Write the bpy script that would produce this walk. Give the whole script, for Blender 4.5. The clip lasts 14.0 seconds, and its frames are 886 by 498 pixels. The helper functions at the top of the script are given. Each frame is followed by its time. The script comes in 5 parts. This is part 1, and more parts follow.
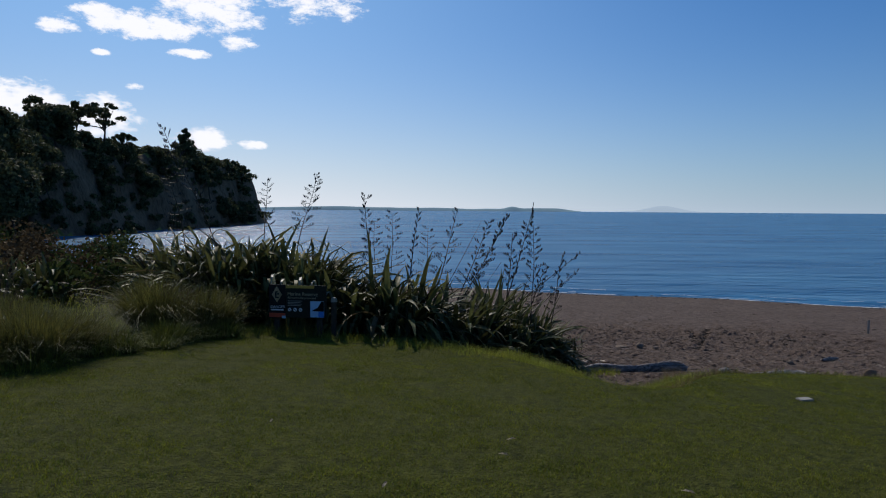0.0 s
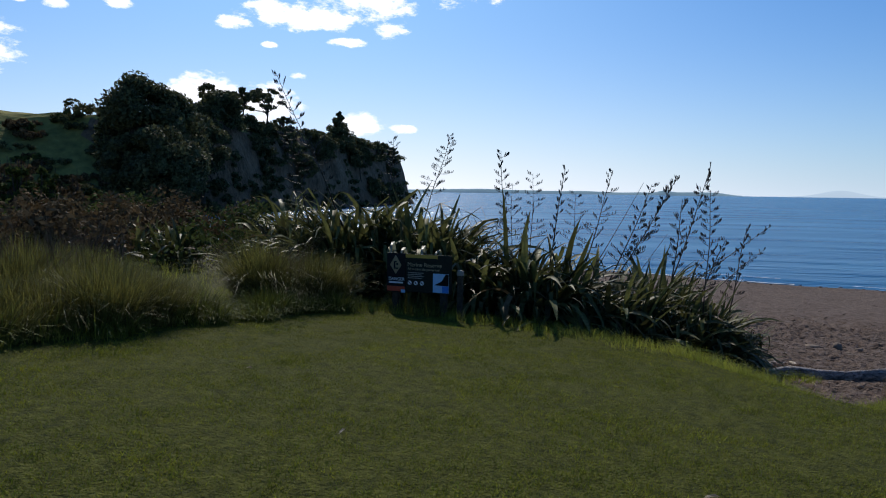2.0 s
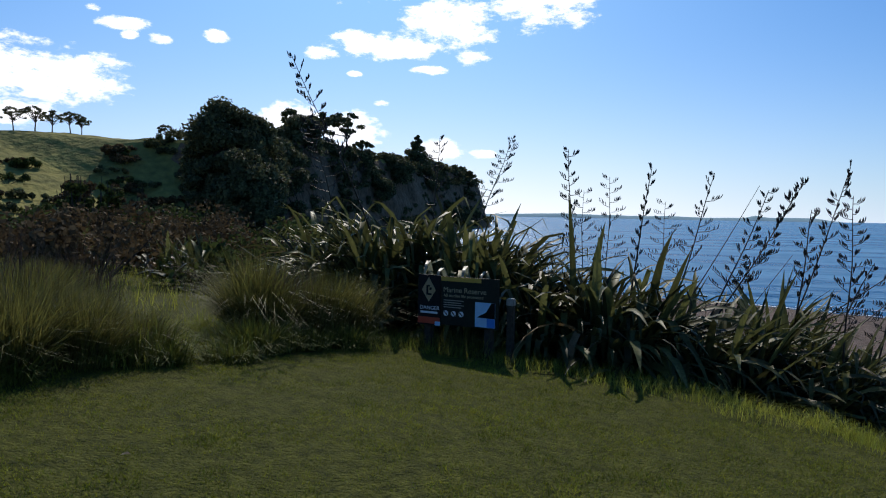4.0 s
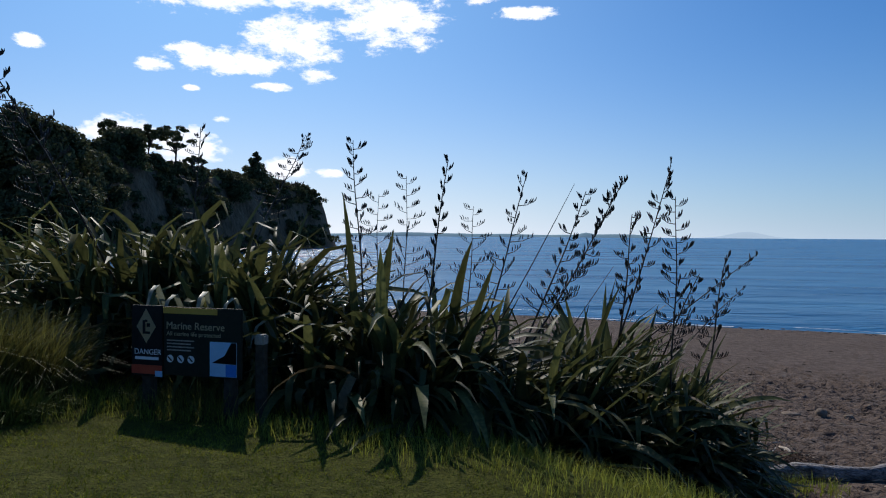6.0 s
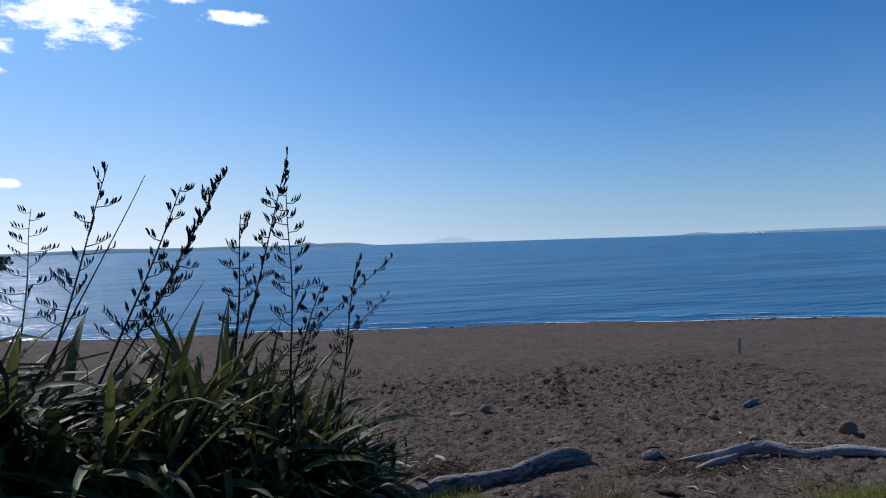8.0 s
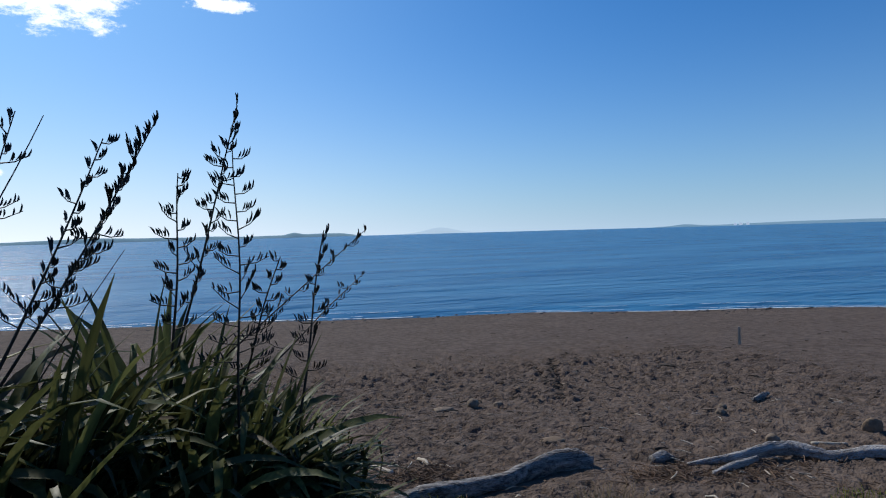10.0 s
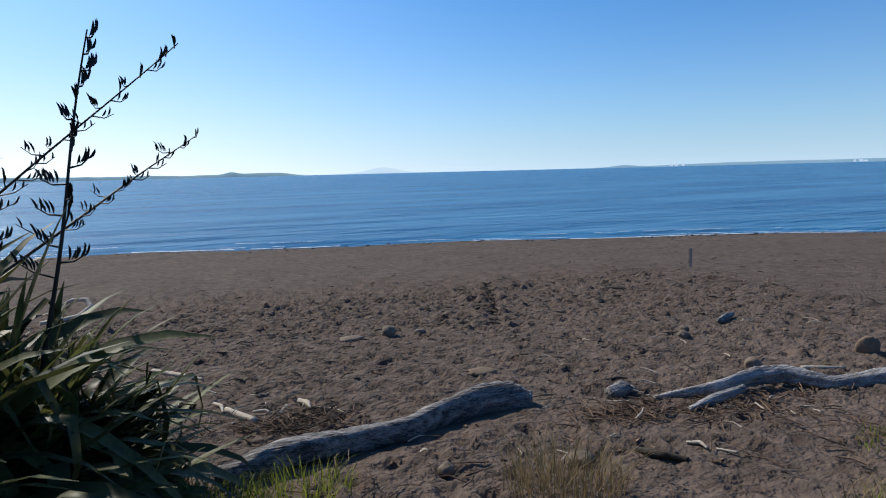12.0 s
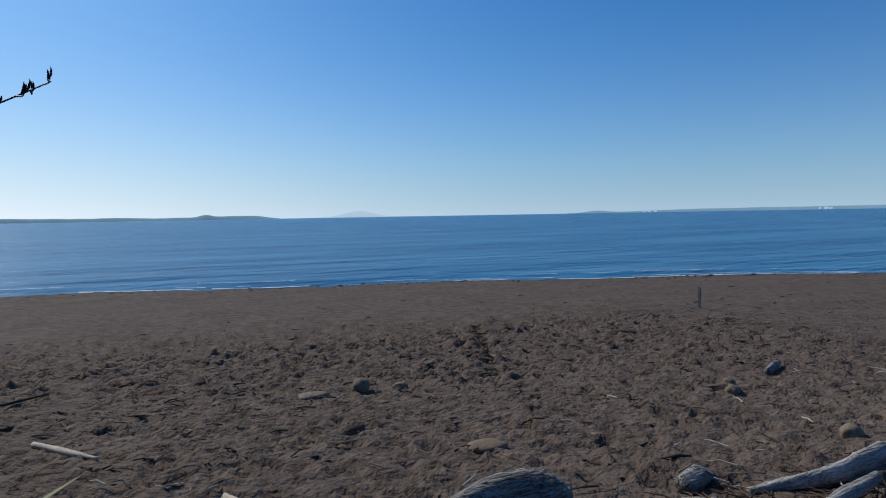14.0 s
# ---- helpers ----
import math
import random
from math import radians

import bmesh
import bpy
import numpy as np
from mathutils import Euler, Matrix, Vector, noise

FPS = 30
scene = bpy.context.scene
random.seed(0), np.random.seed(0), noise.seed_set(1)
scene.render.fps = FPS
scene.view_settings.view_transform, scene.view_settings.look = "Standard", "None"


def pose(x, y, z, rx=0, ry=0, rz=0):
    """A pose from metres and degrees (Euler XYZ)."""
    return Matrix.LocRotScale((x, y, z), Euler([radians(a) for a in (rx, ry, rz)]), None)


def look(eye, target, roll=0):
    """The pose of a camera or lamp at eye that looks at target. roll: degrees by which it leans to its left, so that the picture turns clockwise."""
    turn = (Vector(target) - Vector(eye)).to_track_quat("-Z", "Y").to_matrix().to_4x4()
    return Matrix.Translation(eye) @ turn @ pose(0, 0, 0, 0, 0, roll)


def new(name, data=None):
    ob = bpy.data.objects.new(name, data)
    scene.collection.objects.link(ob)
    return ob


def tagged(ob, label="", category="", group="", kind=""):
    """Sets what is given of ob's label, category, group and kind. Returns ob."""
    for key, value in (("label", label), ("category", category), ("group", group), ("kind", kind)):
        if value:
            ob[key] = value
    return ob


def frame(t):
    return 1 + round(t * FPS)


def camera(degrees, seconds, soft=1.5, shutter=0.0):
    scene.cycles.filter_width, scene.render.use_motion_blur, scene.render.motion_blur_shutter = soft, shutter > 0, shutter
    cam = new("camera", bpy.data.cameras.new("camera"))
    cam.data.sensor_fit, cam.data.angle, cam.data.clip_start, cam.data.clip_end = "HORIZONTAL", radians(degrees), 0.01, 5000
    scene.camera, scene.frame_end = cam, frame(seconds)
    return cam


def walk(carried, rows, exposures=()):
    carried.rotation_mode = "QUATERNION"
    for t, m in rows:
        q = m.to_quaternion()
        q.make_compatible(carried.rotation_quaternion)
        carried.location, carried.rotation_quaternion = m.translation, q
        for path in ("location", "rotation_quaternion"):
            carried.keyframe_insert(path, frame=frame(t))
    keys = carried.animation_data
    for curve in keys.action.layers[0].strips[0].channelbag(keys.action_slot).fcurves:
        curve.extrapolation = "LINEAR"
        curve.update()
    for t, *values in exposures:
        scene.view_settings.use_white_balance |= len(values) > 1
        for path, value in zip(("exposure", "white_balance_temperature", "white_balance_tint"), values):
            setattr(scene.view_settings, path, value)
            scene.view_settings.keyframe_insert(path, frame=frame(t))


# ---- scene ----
cam = camera(68.0, 14.0, soft=1.1)
PATH = [
    (0, (0.512, -3.076, 2.964), (0.494, -1.079, 2.846), 0.4),
    (0.5, (0.46, -2.677, 2.83), (0.307, -0.687, 2.712), 0.8),
    (1, (0.458, -2.214, 2.713), (0.12, -0.248, 2.577), 0.7),
    (1.5, (0.442, -1.676, 2.642), (0.028, 0.275, 2.486), 0.6),
    (2, (0.427, -1.115, 2.578), (-0.023, 0.826, 2.404), 0.8),
    (2.5, (0.406, -0.489, 2.495), (-0.108, 1.435, 2.31), 0.9),
    (3, (0.331, 0.087, 2.453), (-0.252, 1.992, 2.277), 1.0),
    (3.2, (0.289, 0.286, 2.439), (-0.334, 2.179, 2.279), 1.1),
    (5.3, (0.382, 2.555, 2.255), (-0.316, 4.428, 2.185), 1.1),
    (5.5, (0.435, 2.76, 2.27), (-0.195, 4.657, 2.2), 1.1),
    (6, (0.635, 3.188, 2.245), (0.398, 5.174, 2.205), 0.4),
    (6.5, (0.846, 3.465, 2.25), (0.955, 5.462, 2.22), -0.1),
    (7, (1.201, 3.763, 2.275), (1.618, 5.719, 2.25), -0.9),
    (7.5, (1.533, 4.07, 2.214), (2.084, 5.992, 2.198), -1.8),
    (8, (1.827, 4.372, 2.188), (2.416, 6.283, 2.168), -1.8),
    (8.2, (1.846, 4.532, 2.182), (2.455, 6.437, 2.152), -1.8),
    (10.3, (2.307, 5.512, 1.896), (2.939, 7.409, 1.845), -1.5),
    (10.5, (2.421, 5.667, 1.802), (3.098, 7.548, 1.751), -1.8),
    (11, (2.741, 6.136, 1.632), (3.474, 7.995, 1.557), -1.7),
    (11.5, (2.998, 6.632, 1.424), (3.762, 8.475, 1.279), -1.4),
    (12, (3.244, 7.145, 1.294), (4.021, 8.973, 1.06), -1.4),
    (12.5, (3.463, 7.658, 1.197), (4.239, 9.479, 0.911), -1.5),
    (13, (3.62, 8.074, 1.124), (4.431, 9.887, 0.892), -1.3),
    (13.5, (3.728, 8.45, 1.043), (4.562, 10.261, 0.886), -1.1),
    (14, (3.802, 8.766, 0.974), (4.653, 10.574, 0.872), -1.0),
]
walk(cam, [(t, look(eye, target, roll)) for t, eye, target, roll in PATH],
     [(0, -0.73, 6300, 13), (1.5, -0.46, 6300, 13), (3, -0.26, 6300, 13), (5.5, -0.42, 6300, 13), (6.5, -0.56, 5950, 12), (8, -0.54, 5850, 11), (10.5, -0.38, 6050, 9),
      (11.5, -0.24, 6200, 9), (12.3, -0.02, 6300, 9), (13.2, -0.28, 6250, 8), (14, -0.5, 6050, 7)])

# ---- light ----
SUN_EL, SUN_AZ = radians(42.0), radians(-25.5)     # azimuth from +y towards +x
sun = new("sun", bpy.data.lights.new("sun", "SUN"))
sun.data.energy, sun.data.angle, sun.data.color = 4.4, radians(0.55), (1.0, 0.92, 0.78)
sun.matrix_world = look((0, 0, 60), (-math.sin(SUN_AZ) * math.cos(SUN_EL), -math.cos(SUN_AZ) * math.cos(SUN_EL), 60 - math.sin(SUN_EL)))
SKY = 0.104
# clouds: azimuth, elevation, half width, half height in degrees
CLOUDS = [(-27.0, 19.6, 7.4, 1.5), (-17.5, 20.2, 9.0, 1.5), (-22.0, 24.0, 15.0, 3.4), (-11.4, 18.2, 4.4, 2.1), (-19.8, 15.9, 3.9, 1.7), (-24.6, 14.0, 4.8, 0.85), (-27.6, 14.6, 2.2, 0.5),
          (-30.6, 13.2, 1.5, 0.4), (-17.7, 13.3, 1.3, 0.55), (-21.4, 12.2, 1.5, 0.3), (-50.6, 9.7, 5.0, 1.7), (-54.0, 10.4, 3.2, 1.6), (-53.4, 7.0, 3.2, 0.9), (-45.8, 14.1, 1.7, 0.45),
          (-45.3, 13.3, 0.7, 0.3), (-43.3, 13.2, 0.9, 0.32), (-38.9, 13.9, 1.0, 0.4), (-32.6, 7.4, 3.2, 1.4), (-28.2, 7.0, 3.0, 1.3), (-20.4, 5.6, 2.4, 0.7), (-16.8, 5.3, 1.2, 0.35),
          (-25.4, 9.4, 0.7, 0.28), (-27.8, 11.7, 0.6, 0.2), (-47.9, 14.9, 0.6, 0.24), (-3.9, 19.9, 1.5, 0.6), (0.1, 18.5, 2.6, 0.45)]


def build_world():
    w = bpy.data.worlds.new("sky")
    w.use_nodes = True
    scene.world = w
    nt = w.node_tree
    N, L = nt.nodes, nt.links
    N.clear()

    def m(op, a, b=None, clamp=False):
        n = N.new("ShaderNodeMath")
        n.operation, n.use_clamp = op, clamp
        for i, v in enumerate((a, b)):
            if v is None:
                continue
            if isinstance(v, (int, float)):
                n.inputs[i].default_value = v
            else:
                L.new(v, n.inputs[i])
        return n.outputs[0]
    sky = N.new("ShaderNodeTexSky")
    sky.sky_type, sky.sun_disc, sky.sun_elevation, sky.sun_rotation = "NISHITA", False, SUN_EL, SUN_AZ
    sky.air_density, sky.dust_density, sky.ozone_density = 1.0, 1.0, 4.0
    geo = N.new("ShaderNodeTexCoord")
    sep = N.new("ShaderNodeSeparateXYZ")
    L.new(geo.outputs["Generated"], sep.inputs[0])
    az = m("MULTIPLY", m("ARCTAN2", sep.outputs[0], sep.outputs[1]), 57.2958)
    el = m("MULTIPLY", m("ARCSINE", sep.outputs[2]), 57.2958)
    comb = N.new("ShaderNodeCombineXYZ")
    L.new(az, comb.inputs[0])
    L.new(m("MULTIPLY", el, 2.0), comb.inputs[1])
    nz = N.new("ShaderNodeTexNoise")
    nz.inputs["Scale"].default_value, nz.inputs["Detail"].default_value, nz.inputs["Roughness"].default_value = 0.42, 9.0, 0.7
    L.new(comb.outputs[0], nz.inputs["Vector"])
    best = None
    for a, e, ww, hh in CLOUDS:
        dx, dy = m("DIVIDE", m("SUBTRACT", az, a), ww * 1.25), m("DIVIDE", m("SUBTRACT", el, e), hh * 1.5)
        r = m("SUBTRACT", 1.0, m("ADD", m("MULTIPLY", dx, dx), m("MULTIPLY", dy, dy)))
        best = r if best is None else m("MAXIMUM", best, r)
    dens = m("ADD", m("MULTIPLY", best, 1.35), m("MULTIPLY", m("SUBTRACT", nz.outputs[0], 0.55), 4.8))
    ramp = N.new("ShaderNodeMapRange")
    ramp.interpolation_type = "SMOOTHSTEP"
    ramp.inputs["From Min"].default_value, ramp.inputs["From Max"].default_value = 0.0, 1.0
    L.new(dens, ramp.inputs["Value"])
    mix = N.new("ShaderNodeMix")
    mix.data_type = "RGBA"
    L.new(ramp.outputs[0], mix.inputs["Factor"])
    tint = N.new("ShaderNodeMix")
    tint.data_type, tint.blend_type = "RGBA", "MULTIPLY"
    tint.inputs["Factor"].default_value = 1.0
    tint.inputs["B"].default_value = (0.225, 0.765, 1.25, 1)
    L.new(sky.outputs[0], tint.inputs["A"])
    haze = N.new("ShaderNodeMix")
    haze.data_type = "RGBA"
    L.new(m("MULTIPLY", m("POWER", 2.718, m("DIVIDE", m("ABSOLUTE", el), -6.5)), 0.8), haze.inputs["Factor"])
    L.new(tint.outputs["Result"], haze.inputs["A"])
    haze.inputs["B"].default_value = (6.9, 8.7, 10.3, 1)
    toward = N.new("ShaderNodeVectorMath")
    toward.operation = "DOT_PRODUCT"
    toward.inputs[1].default_value = (math.sin(SUN_AZ) * math.cos(SUN_EL), math.cos(SUN_AZ) * math.cos(SUN_EL), math.sin(SUN_EL))
    L.new(geo.outputs["Generated"], toward.inputs[0])
    aureole = N.new("ShaderNodeMix")
    aureole.data_type = "RGBA"
    L.new(m("MULTIPLY", m("POWER", m("MAXIMUM", toward.outputs["Value"], 0.0), 6.0), 0.36), aureole.inputs["Factor"])
    L.new(haze.outputs["Result"], aureole.inputs["A"])
    aureole.inputs["B"].default_value = (8.6, 10.6, 12.4, 1)
    # bright low haze under the sun
    side = m("POWER", m("MAXIMUM", m("COSINE", m("MULTIPLY", m("SUBTRACT", az, math.degrees(SUN_AZ)), 0.01745)), 0.0), 4.0)
    low = m("POWER", 2.718, m("DIVIDE", m("ABSOLUTE", el), -6.5))
    glow = N.new("ShaderNodeMix")
    glow.data_type = "RGBA"
    L.new(m("MULTIPLY", m("MULTIPLY", side, low), 0.95), glow.inputs["Factor"])
    L.new(aureole.outputs["Result"], glow.inputs["A"])
    glow.inputs["B"].default_value = (13.0, 13.4, 13.8, 1)
    L.new(glow.outputs["Result"], mix.inputs["A"])
    mix.inputs["B"].default_value = (15.5, 15.6, 15.8, 1)
    bg = N.new("ShaderNodeBackground")
    L.new(mix.outputs["Result"], bg.inputs[0])
    bg.inputs[1].default_value = SKY
    out = N.new("ShaderNodeOutputWorld")
    L.new(bg.outputs[0], out.inputs[0])


build_world()


# ---- materials ----
def material(name, dark, light, scale=8.0, rough=0.7, bump=0.0, bump_scale=None, spec=0.4, ramp=(0.33, 0.68), translucent=0.0, stretch=(1, 1, 1), vary=0.0,
             fine=0.5, metal=0.0, island=0.0, coords="Object"):
    """A two-scale mottled surface between two colours, with relief, and variation by object or by loose piece."""
    mat = bpy.data.materials.new(name)
    mat.use_nodes = True
    nt = mat.node_tree
    N, L = nt.nodes, nt.links
    bsdf = N["Principled BSDF"]
    co = N.new("ShaderNodeTexCoord")
    mp = N.new("ShaderNodeMapping")
    mp.inputs["Scale"].default_value = stretch
    L.new(co.outputs[coords], mp.inputs[0])
    big, small = N.new("ShaderNodeTexNoise"), N.new("ShaderNodeTexNoise")
    for n, s in ((big, scale), (small, scale * 7.3)):
        n.inputs["Scale"].default_value, n.inputs["Detail"].default_value = s, 5.0
        L.new(mp.outputs[0], n.inputs["Vector"])
    mx = N.new("ShaderNodeMix")
    mx.inputs["Factor"].default_value = fine
    L.new(big.outputs[0], mx.inputs["A"])
    L.new(small.outputs[0], mx.inputs["B"])
    rp = N.new("ShaderNodeValToRGB")
    rp.color_ramp.elements[0].position, rp.color_ramp.elements[1].position = ramp
    rp.color_ramp.elements[0].color, rp.color_ramp.elements[1].color = (*dark, 1), (*light, 1)
    L.new(mx.outputs["Result"], rp.inputs[0])
    colour = rp.outputs[0]
    if vary or island:
        if island:
            src = N.new("ShaderNodeNewGeometry").outputs["Random Per Island"]
        else:
            src = N.new("ShaderNodeObjectInfo").outputs["Random"]
        amount = vary or island
        mr = N.new("ShaderNodeMapRange")
        mr.inputs["To Min"].default_value, mr.inputs["To Max"].default_value = 1 - amount, 1 + amount
        L.new(src, mr.inputs["Value"])
        hs = N.new("ShaderNodeHueSaturation")
        L.new(colour, hs.inputs["Color"])
        L.new(mr.outputs[0], hs.inputs["Value"])
        colour = hs.outputs[0]
    L.new(colour, bsdf.inputs["Base Color"])
    bsdf.inputs["Roughness"].default_value, bsdf.inputs["Specular IOR Level"].default_value, bsdf.inputs["Metallic"].default_value = rough, spec, metal
    if bump:
        bn, bp = N.new("ShaderNodeTexNoise"), N.new("ShaderNodeBump")
        bn.inputs["Scale"].default_value, bn.inputs["Detail"].default_value = bump_scale or scale * 5, 6.0
        L.new(mp.outputs[0], bn.inputs["Vector"])
        L.new(bn.outputs[0], bp.inputs["Height"])
        bp.inputs["Strength"].default_value, bp.inputs["Distance"].default_value = 0.8, bump
        L.new(bp.outputs[0], bsdf.inputs["Normal"])
    if translucent:
        tr, ms = N.new("ShaderNodeBsdfTranslucent"), N.new("ShaderNodeMixShader")
        L.new(colour, tr.inputs[0])
        ms.inputs[0].default_value = translucent
        L.new(bsdf.outputs[0], ms.inputs[1])
        L.new(tr.outputs[0], ms.inputs[2])
        L.new(ms.outputs[0], N["Material Output"].inputs[0])
    return mat


M_SAND = material("sand", (0.074, 0.054, 0.042), (0.168, 0.122, 0.095), scale=0.8, rough=0.95, bump=0.1, bump_scale=18, spec=0.15, fine=0.75)
M_LAWN = material("lawn_soil", (0.018, 0.022, 0.004), (0.09, 0.094, 0.016), scale=11, rough=0.95, bump=0.05, bump_scale=38, spec=0.08, fine=0.5, ramp=(0.36, 0.66))
M_GRASS = material("grass", (0.084, 0.107, 0.01), (0.27, 0.28, 0.03), scale=1.1, rough=0.7, spec=0.14, translucent=0.4, island=0.45, fine=0.5)
M_GRASSDRY = material("yellowed_grass", (0.12, 0.105, 0.022), (0.3, 0.26, 0.07), scale=1.5, rough=0.75, spec=0.12, translucent=0.35, island=0.4)
M_FRINGE = material("fringe_grass", (0.145, 0.172, 0.02), (0.32, 0.325, 0.055), scale=1.4, rough=0.6, spec=0.3, translucent=0.5, island=0.45)
M_TUSSOCK = material("tussock", (0.05, 0.056, 0.013), (0.19, 0.175, 0.045), scale=2.2, rough=0.6, spec=0.25, translucent=0.4, island=0.55)
M_WEED = material("weed_grass", (0.065, 0.08, 0.014), (0.17, 0.185, 0.036), scale=2, rough=0.7, spec=0.15, translucent=0.3, island=0.5)
M_STRAW = material("straw", (0.16, 0.11, 0.05), (0.33, 0.24, 0.12), scale=2, rough=0.7, spec=0.2, translucent=0.3, island=0.4)
M_FLAX = material("flax_leaf", (0.04, 0.05, 0.017), (0.135, 0.136, 0.046), scale=1.5, rough=0.5, spec=0.16, translucent=0.3, stretch=(6, 6, 0.6), vary=0.5)
# darker copy of the leaf colour: shade inside the bush is painted in
M_FLAX_INNER_SHADE = material("flax_leaf_inner_shaded", (0.024, 0.03, 0.011), (0.075, 0.074, 0.028), scale=1.5, rough=0.5, spec=0.2, translucent=0.18, island=0.5)
# pale colour carries the glint off folded leaf undersides
M_FLAX_PALE = material("flax_leaf_underside_glint", (0.13, 0.145, 0.1), (0.24, 0.26, 0.19), scale=2, rough=0.4, spec=0.4, translucent=0.3, stretch=(6, 6, 0.6))
M_FLAX_DEAD = material("flax_leaf_dead", (0.03, 0.023, 0.015), (0.1, 0.075, 0.045), scale=2, rough=0.7, spec=0.2, translucent=0.1, stretch=(6, 6, 0.6), vary=0.4)
M_FLAX_DRY = material("flax_leaf_dry", (0.10, 0.07, 0.035), (0.22, 0.16, 0.085), scale=2, rough=0.6, spec=0.3, translucent=0.15, stretch=(6, 6, 0.6), vary=0.4)
M_STALK = material("flax_stalk", (0.018, 0.013, 0.01), (0.05, 0.036, 0.025), scale=8, rough=0.6, spec=0.3)
M_POD = material("flax_pod", (0.008, 0.007, 0.006), (0.022, 0.017, 0.013), scale=20, rough=0.5, spec=0.3, island=0.4)
M_WOOD = material("driftwood", (0.05, 0.043, 0.04), (0.42, 0.38, 0.35), scale=2.2, rough=0.9, ramp=(0.4, 0.62), bump=0.05, bump_scale=7, spec=0.2, stretch=(1.0, 9, 9), fine=0.5)
M_PALEGREY = material("bleached_driftwood", (0.11, 0.096, 0.088), (0.48, 0.44, 0.41), scale=2.5, rough=0.9, ramp=(0.36, 0.6), bump=0.03, bump_scale=9, spec=0.2, stretch=(1.0, 8, 8))
M_TWIG = material("twig", (0.05, 0.03, 0.02), (0.2, 0.13, 0.085), scale=3, rough=0.9, spec=0.2, island=0.5)
M_PALEWOOD = material("pale_wood", (0.35, 0.28, 0.2), (0.6, 0.52, 0.42), scale=6, rough=0.85, bump=0.005, spec=0.2, stretch=(1, 6, 6))
M_BARK = material("bark", (0.03, 0.024, 0.018), (0.08, 0.065, 0.05), scale=3, rough=0.9, bump=0.03, spec=0.2)
M_STONE = material("stone", (0.12, 0.088, 0.06), (0.27, 0.2, 0.142), scale=5, rough=0.85, bump=0.01, spec=0.3, vary=0.25)
M_RUST = material("ochre_stone", (0.15, 0.105, 0.07), (0.26, 0.185, 0.125), scale=6, rough=0.9, bump=0.01, spec=0.2)
M_DARKSTONE = material("dark_pebble", (0.035, 0.032, 0.03), (0.1, 0.09, 0.08), scale=4, rough=0.6, spec=0.4, island=0.4)
M_CLIFF = material("cliff_rock", (0.068, 0.046, 0.029), (0.23, 0.16, 0.104), scale=0.16, rough=0.95, bump=0.9, bump_scale=0.6, spec=0.1, stretch=(2.2, 2.2, 0.8), fine=0.45)
M_HILL = material("hill_grass", (0.1, 0.1, 0.034), (0.31, 0.28, 0.08), scale=0.11, rough=0.95, bump=0.7, bump_scale=0.7, spec=0.1, fine=0.45)
M_TREE = material("tree_leaf", (0.036, 0.042, 0.018), (0.13, 0.132, 0.055), scale=0.5, rough=0.7, spec=0.2, translucent=0.28, island=0.5)
M_SCRUB = material("scrub_leaf", (0.06, 0.043, 0.022), (0.16, 0.11, 0.055), scale=1.2, rough=0.8, spec=0.05, translucent=0.2, island=0.5)
M_GREENSCRUB = material("green_scrub_leaf", (0.03, 0.045, 0.014), (0.09, 0.11, 0.03), scale=1.2, rough=0.8, spec=0.05, translucent=0.25, island=0.5)
M_PANEL = material("sign_black", (0.008, 0.008, 0.008), (0.02, 0.018, 0.018), scale=4, rough=0.6, spec=0.15)
M_PANELGREEN = material("sign_dark_green", (0.012, 0.014, 0.01), (0.024, 0.026, 0.018), scale=4, rough=0.6, spec=0.15)
M_YELLOW = material("sign_yellow", (0.42, 0.24, 0.03), (0.55, 0.33, 0.05), scale=9, rough=0.5, spec=0.4)
M_DIAMOND = material("sign_diamond", (0.55, 0.40, 0.22), (0.68, 0.52, 0.3), scale=9, rough=0.5, spec=0.4)
M_RED = material("sign_red", (0.42, 0.05, 0.025), (0.55, 0.08, 0.035), scale=9, rough=0.5, spec=0.4)
M_WHITE = material("sign_white", (0.62, 0.63, 0.64), (0.78, 0.79, 0.8), scale=9, rough=0.5, spec=0.4)
M_BLUE = material("sign_blue", (0.03, 0.16, 0.5), (0.05, 0.22, 0.62), scale=9, rough=0.5, spec=0.4)
M_PALEBLUE = material("sign_pale_blue", (0.3, 0.5, 0.68), (0.42, 0.62, 0.78), scale=9, rough=0.5, spec=0.4)
M_GOLD = material("sign_gold", (0.34, 0.27, 0.16), (0.44, 0.36, 0.22), scale=9, rough=0.5, spec=0.4)
M_POST = material("post_timber", (0.2, 0.18, 0.15), (0.4, 0.37, 0.32), scale=3, rough=0.85, bump=0.004, stretch=(8, 8, 1))
M_FOAM = material("foam", (0.6, 0.65, 0.68), (0.85, 0.87, 0.88), scale=3, rough=0.6, spec=0.3, bump=0.02)
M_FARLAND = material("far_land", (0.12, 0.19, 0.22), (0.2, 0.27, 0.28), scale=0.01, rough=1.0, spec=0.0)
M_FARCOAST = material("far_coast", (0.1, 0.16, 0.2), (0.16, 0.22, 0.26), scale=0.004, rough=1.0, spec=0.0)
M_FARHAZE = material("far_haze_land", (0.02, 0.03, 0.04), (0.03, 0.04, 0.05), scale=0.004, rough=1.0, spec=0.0)
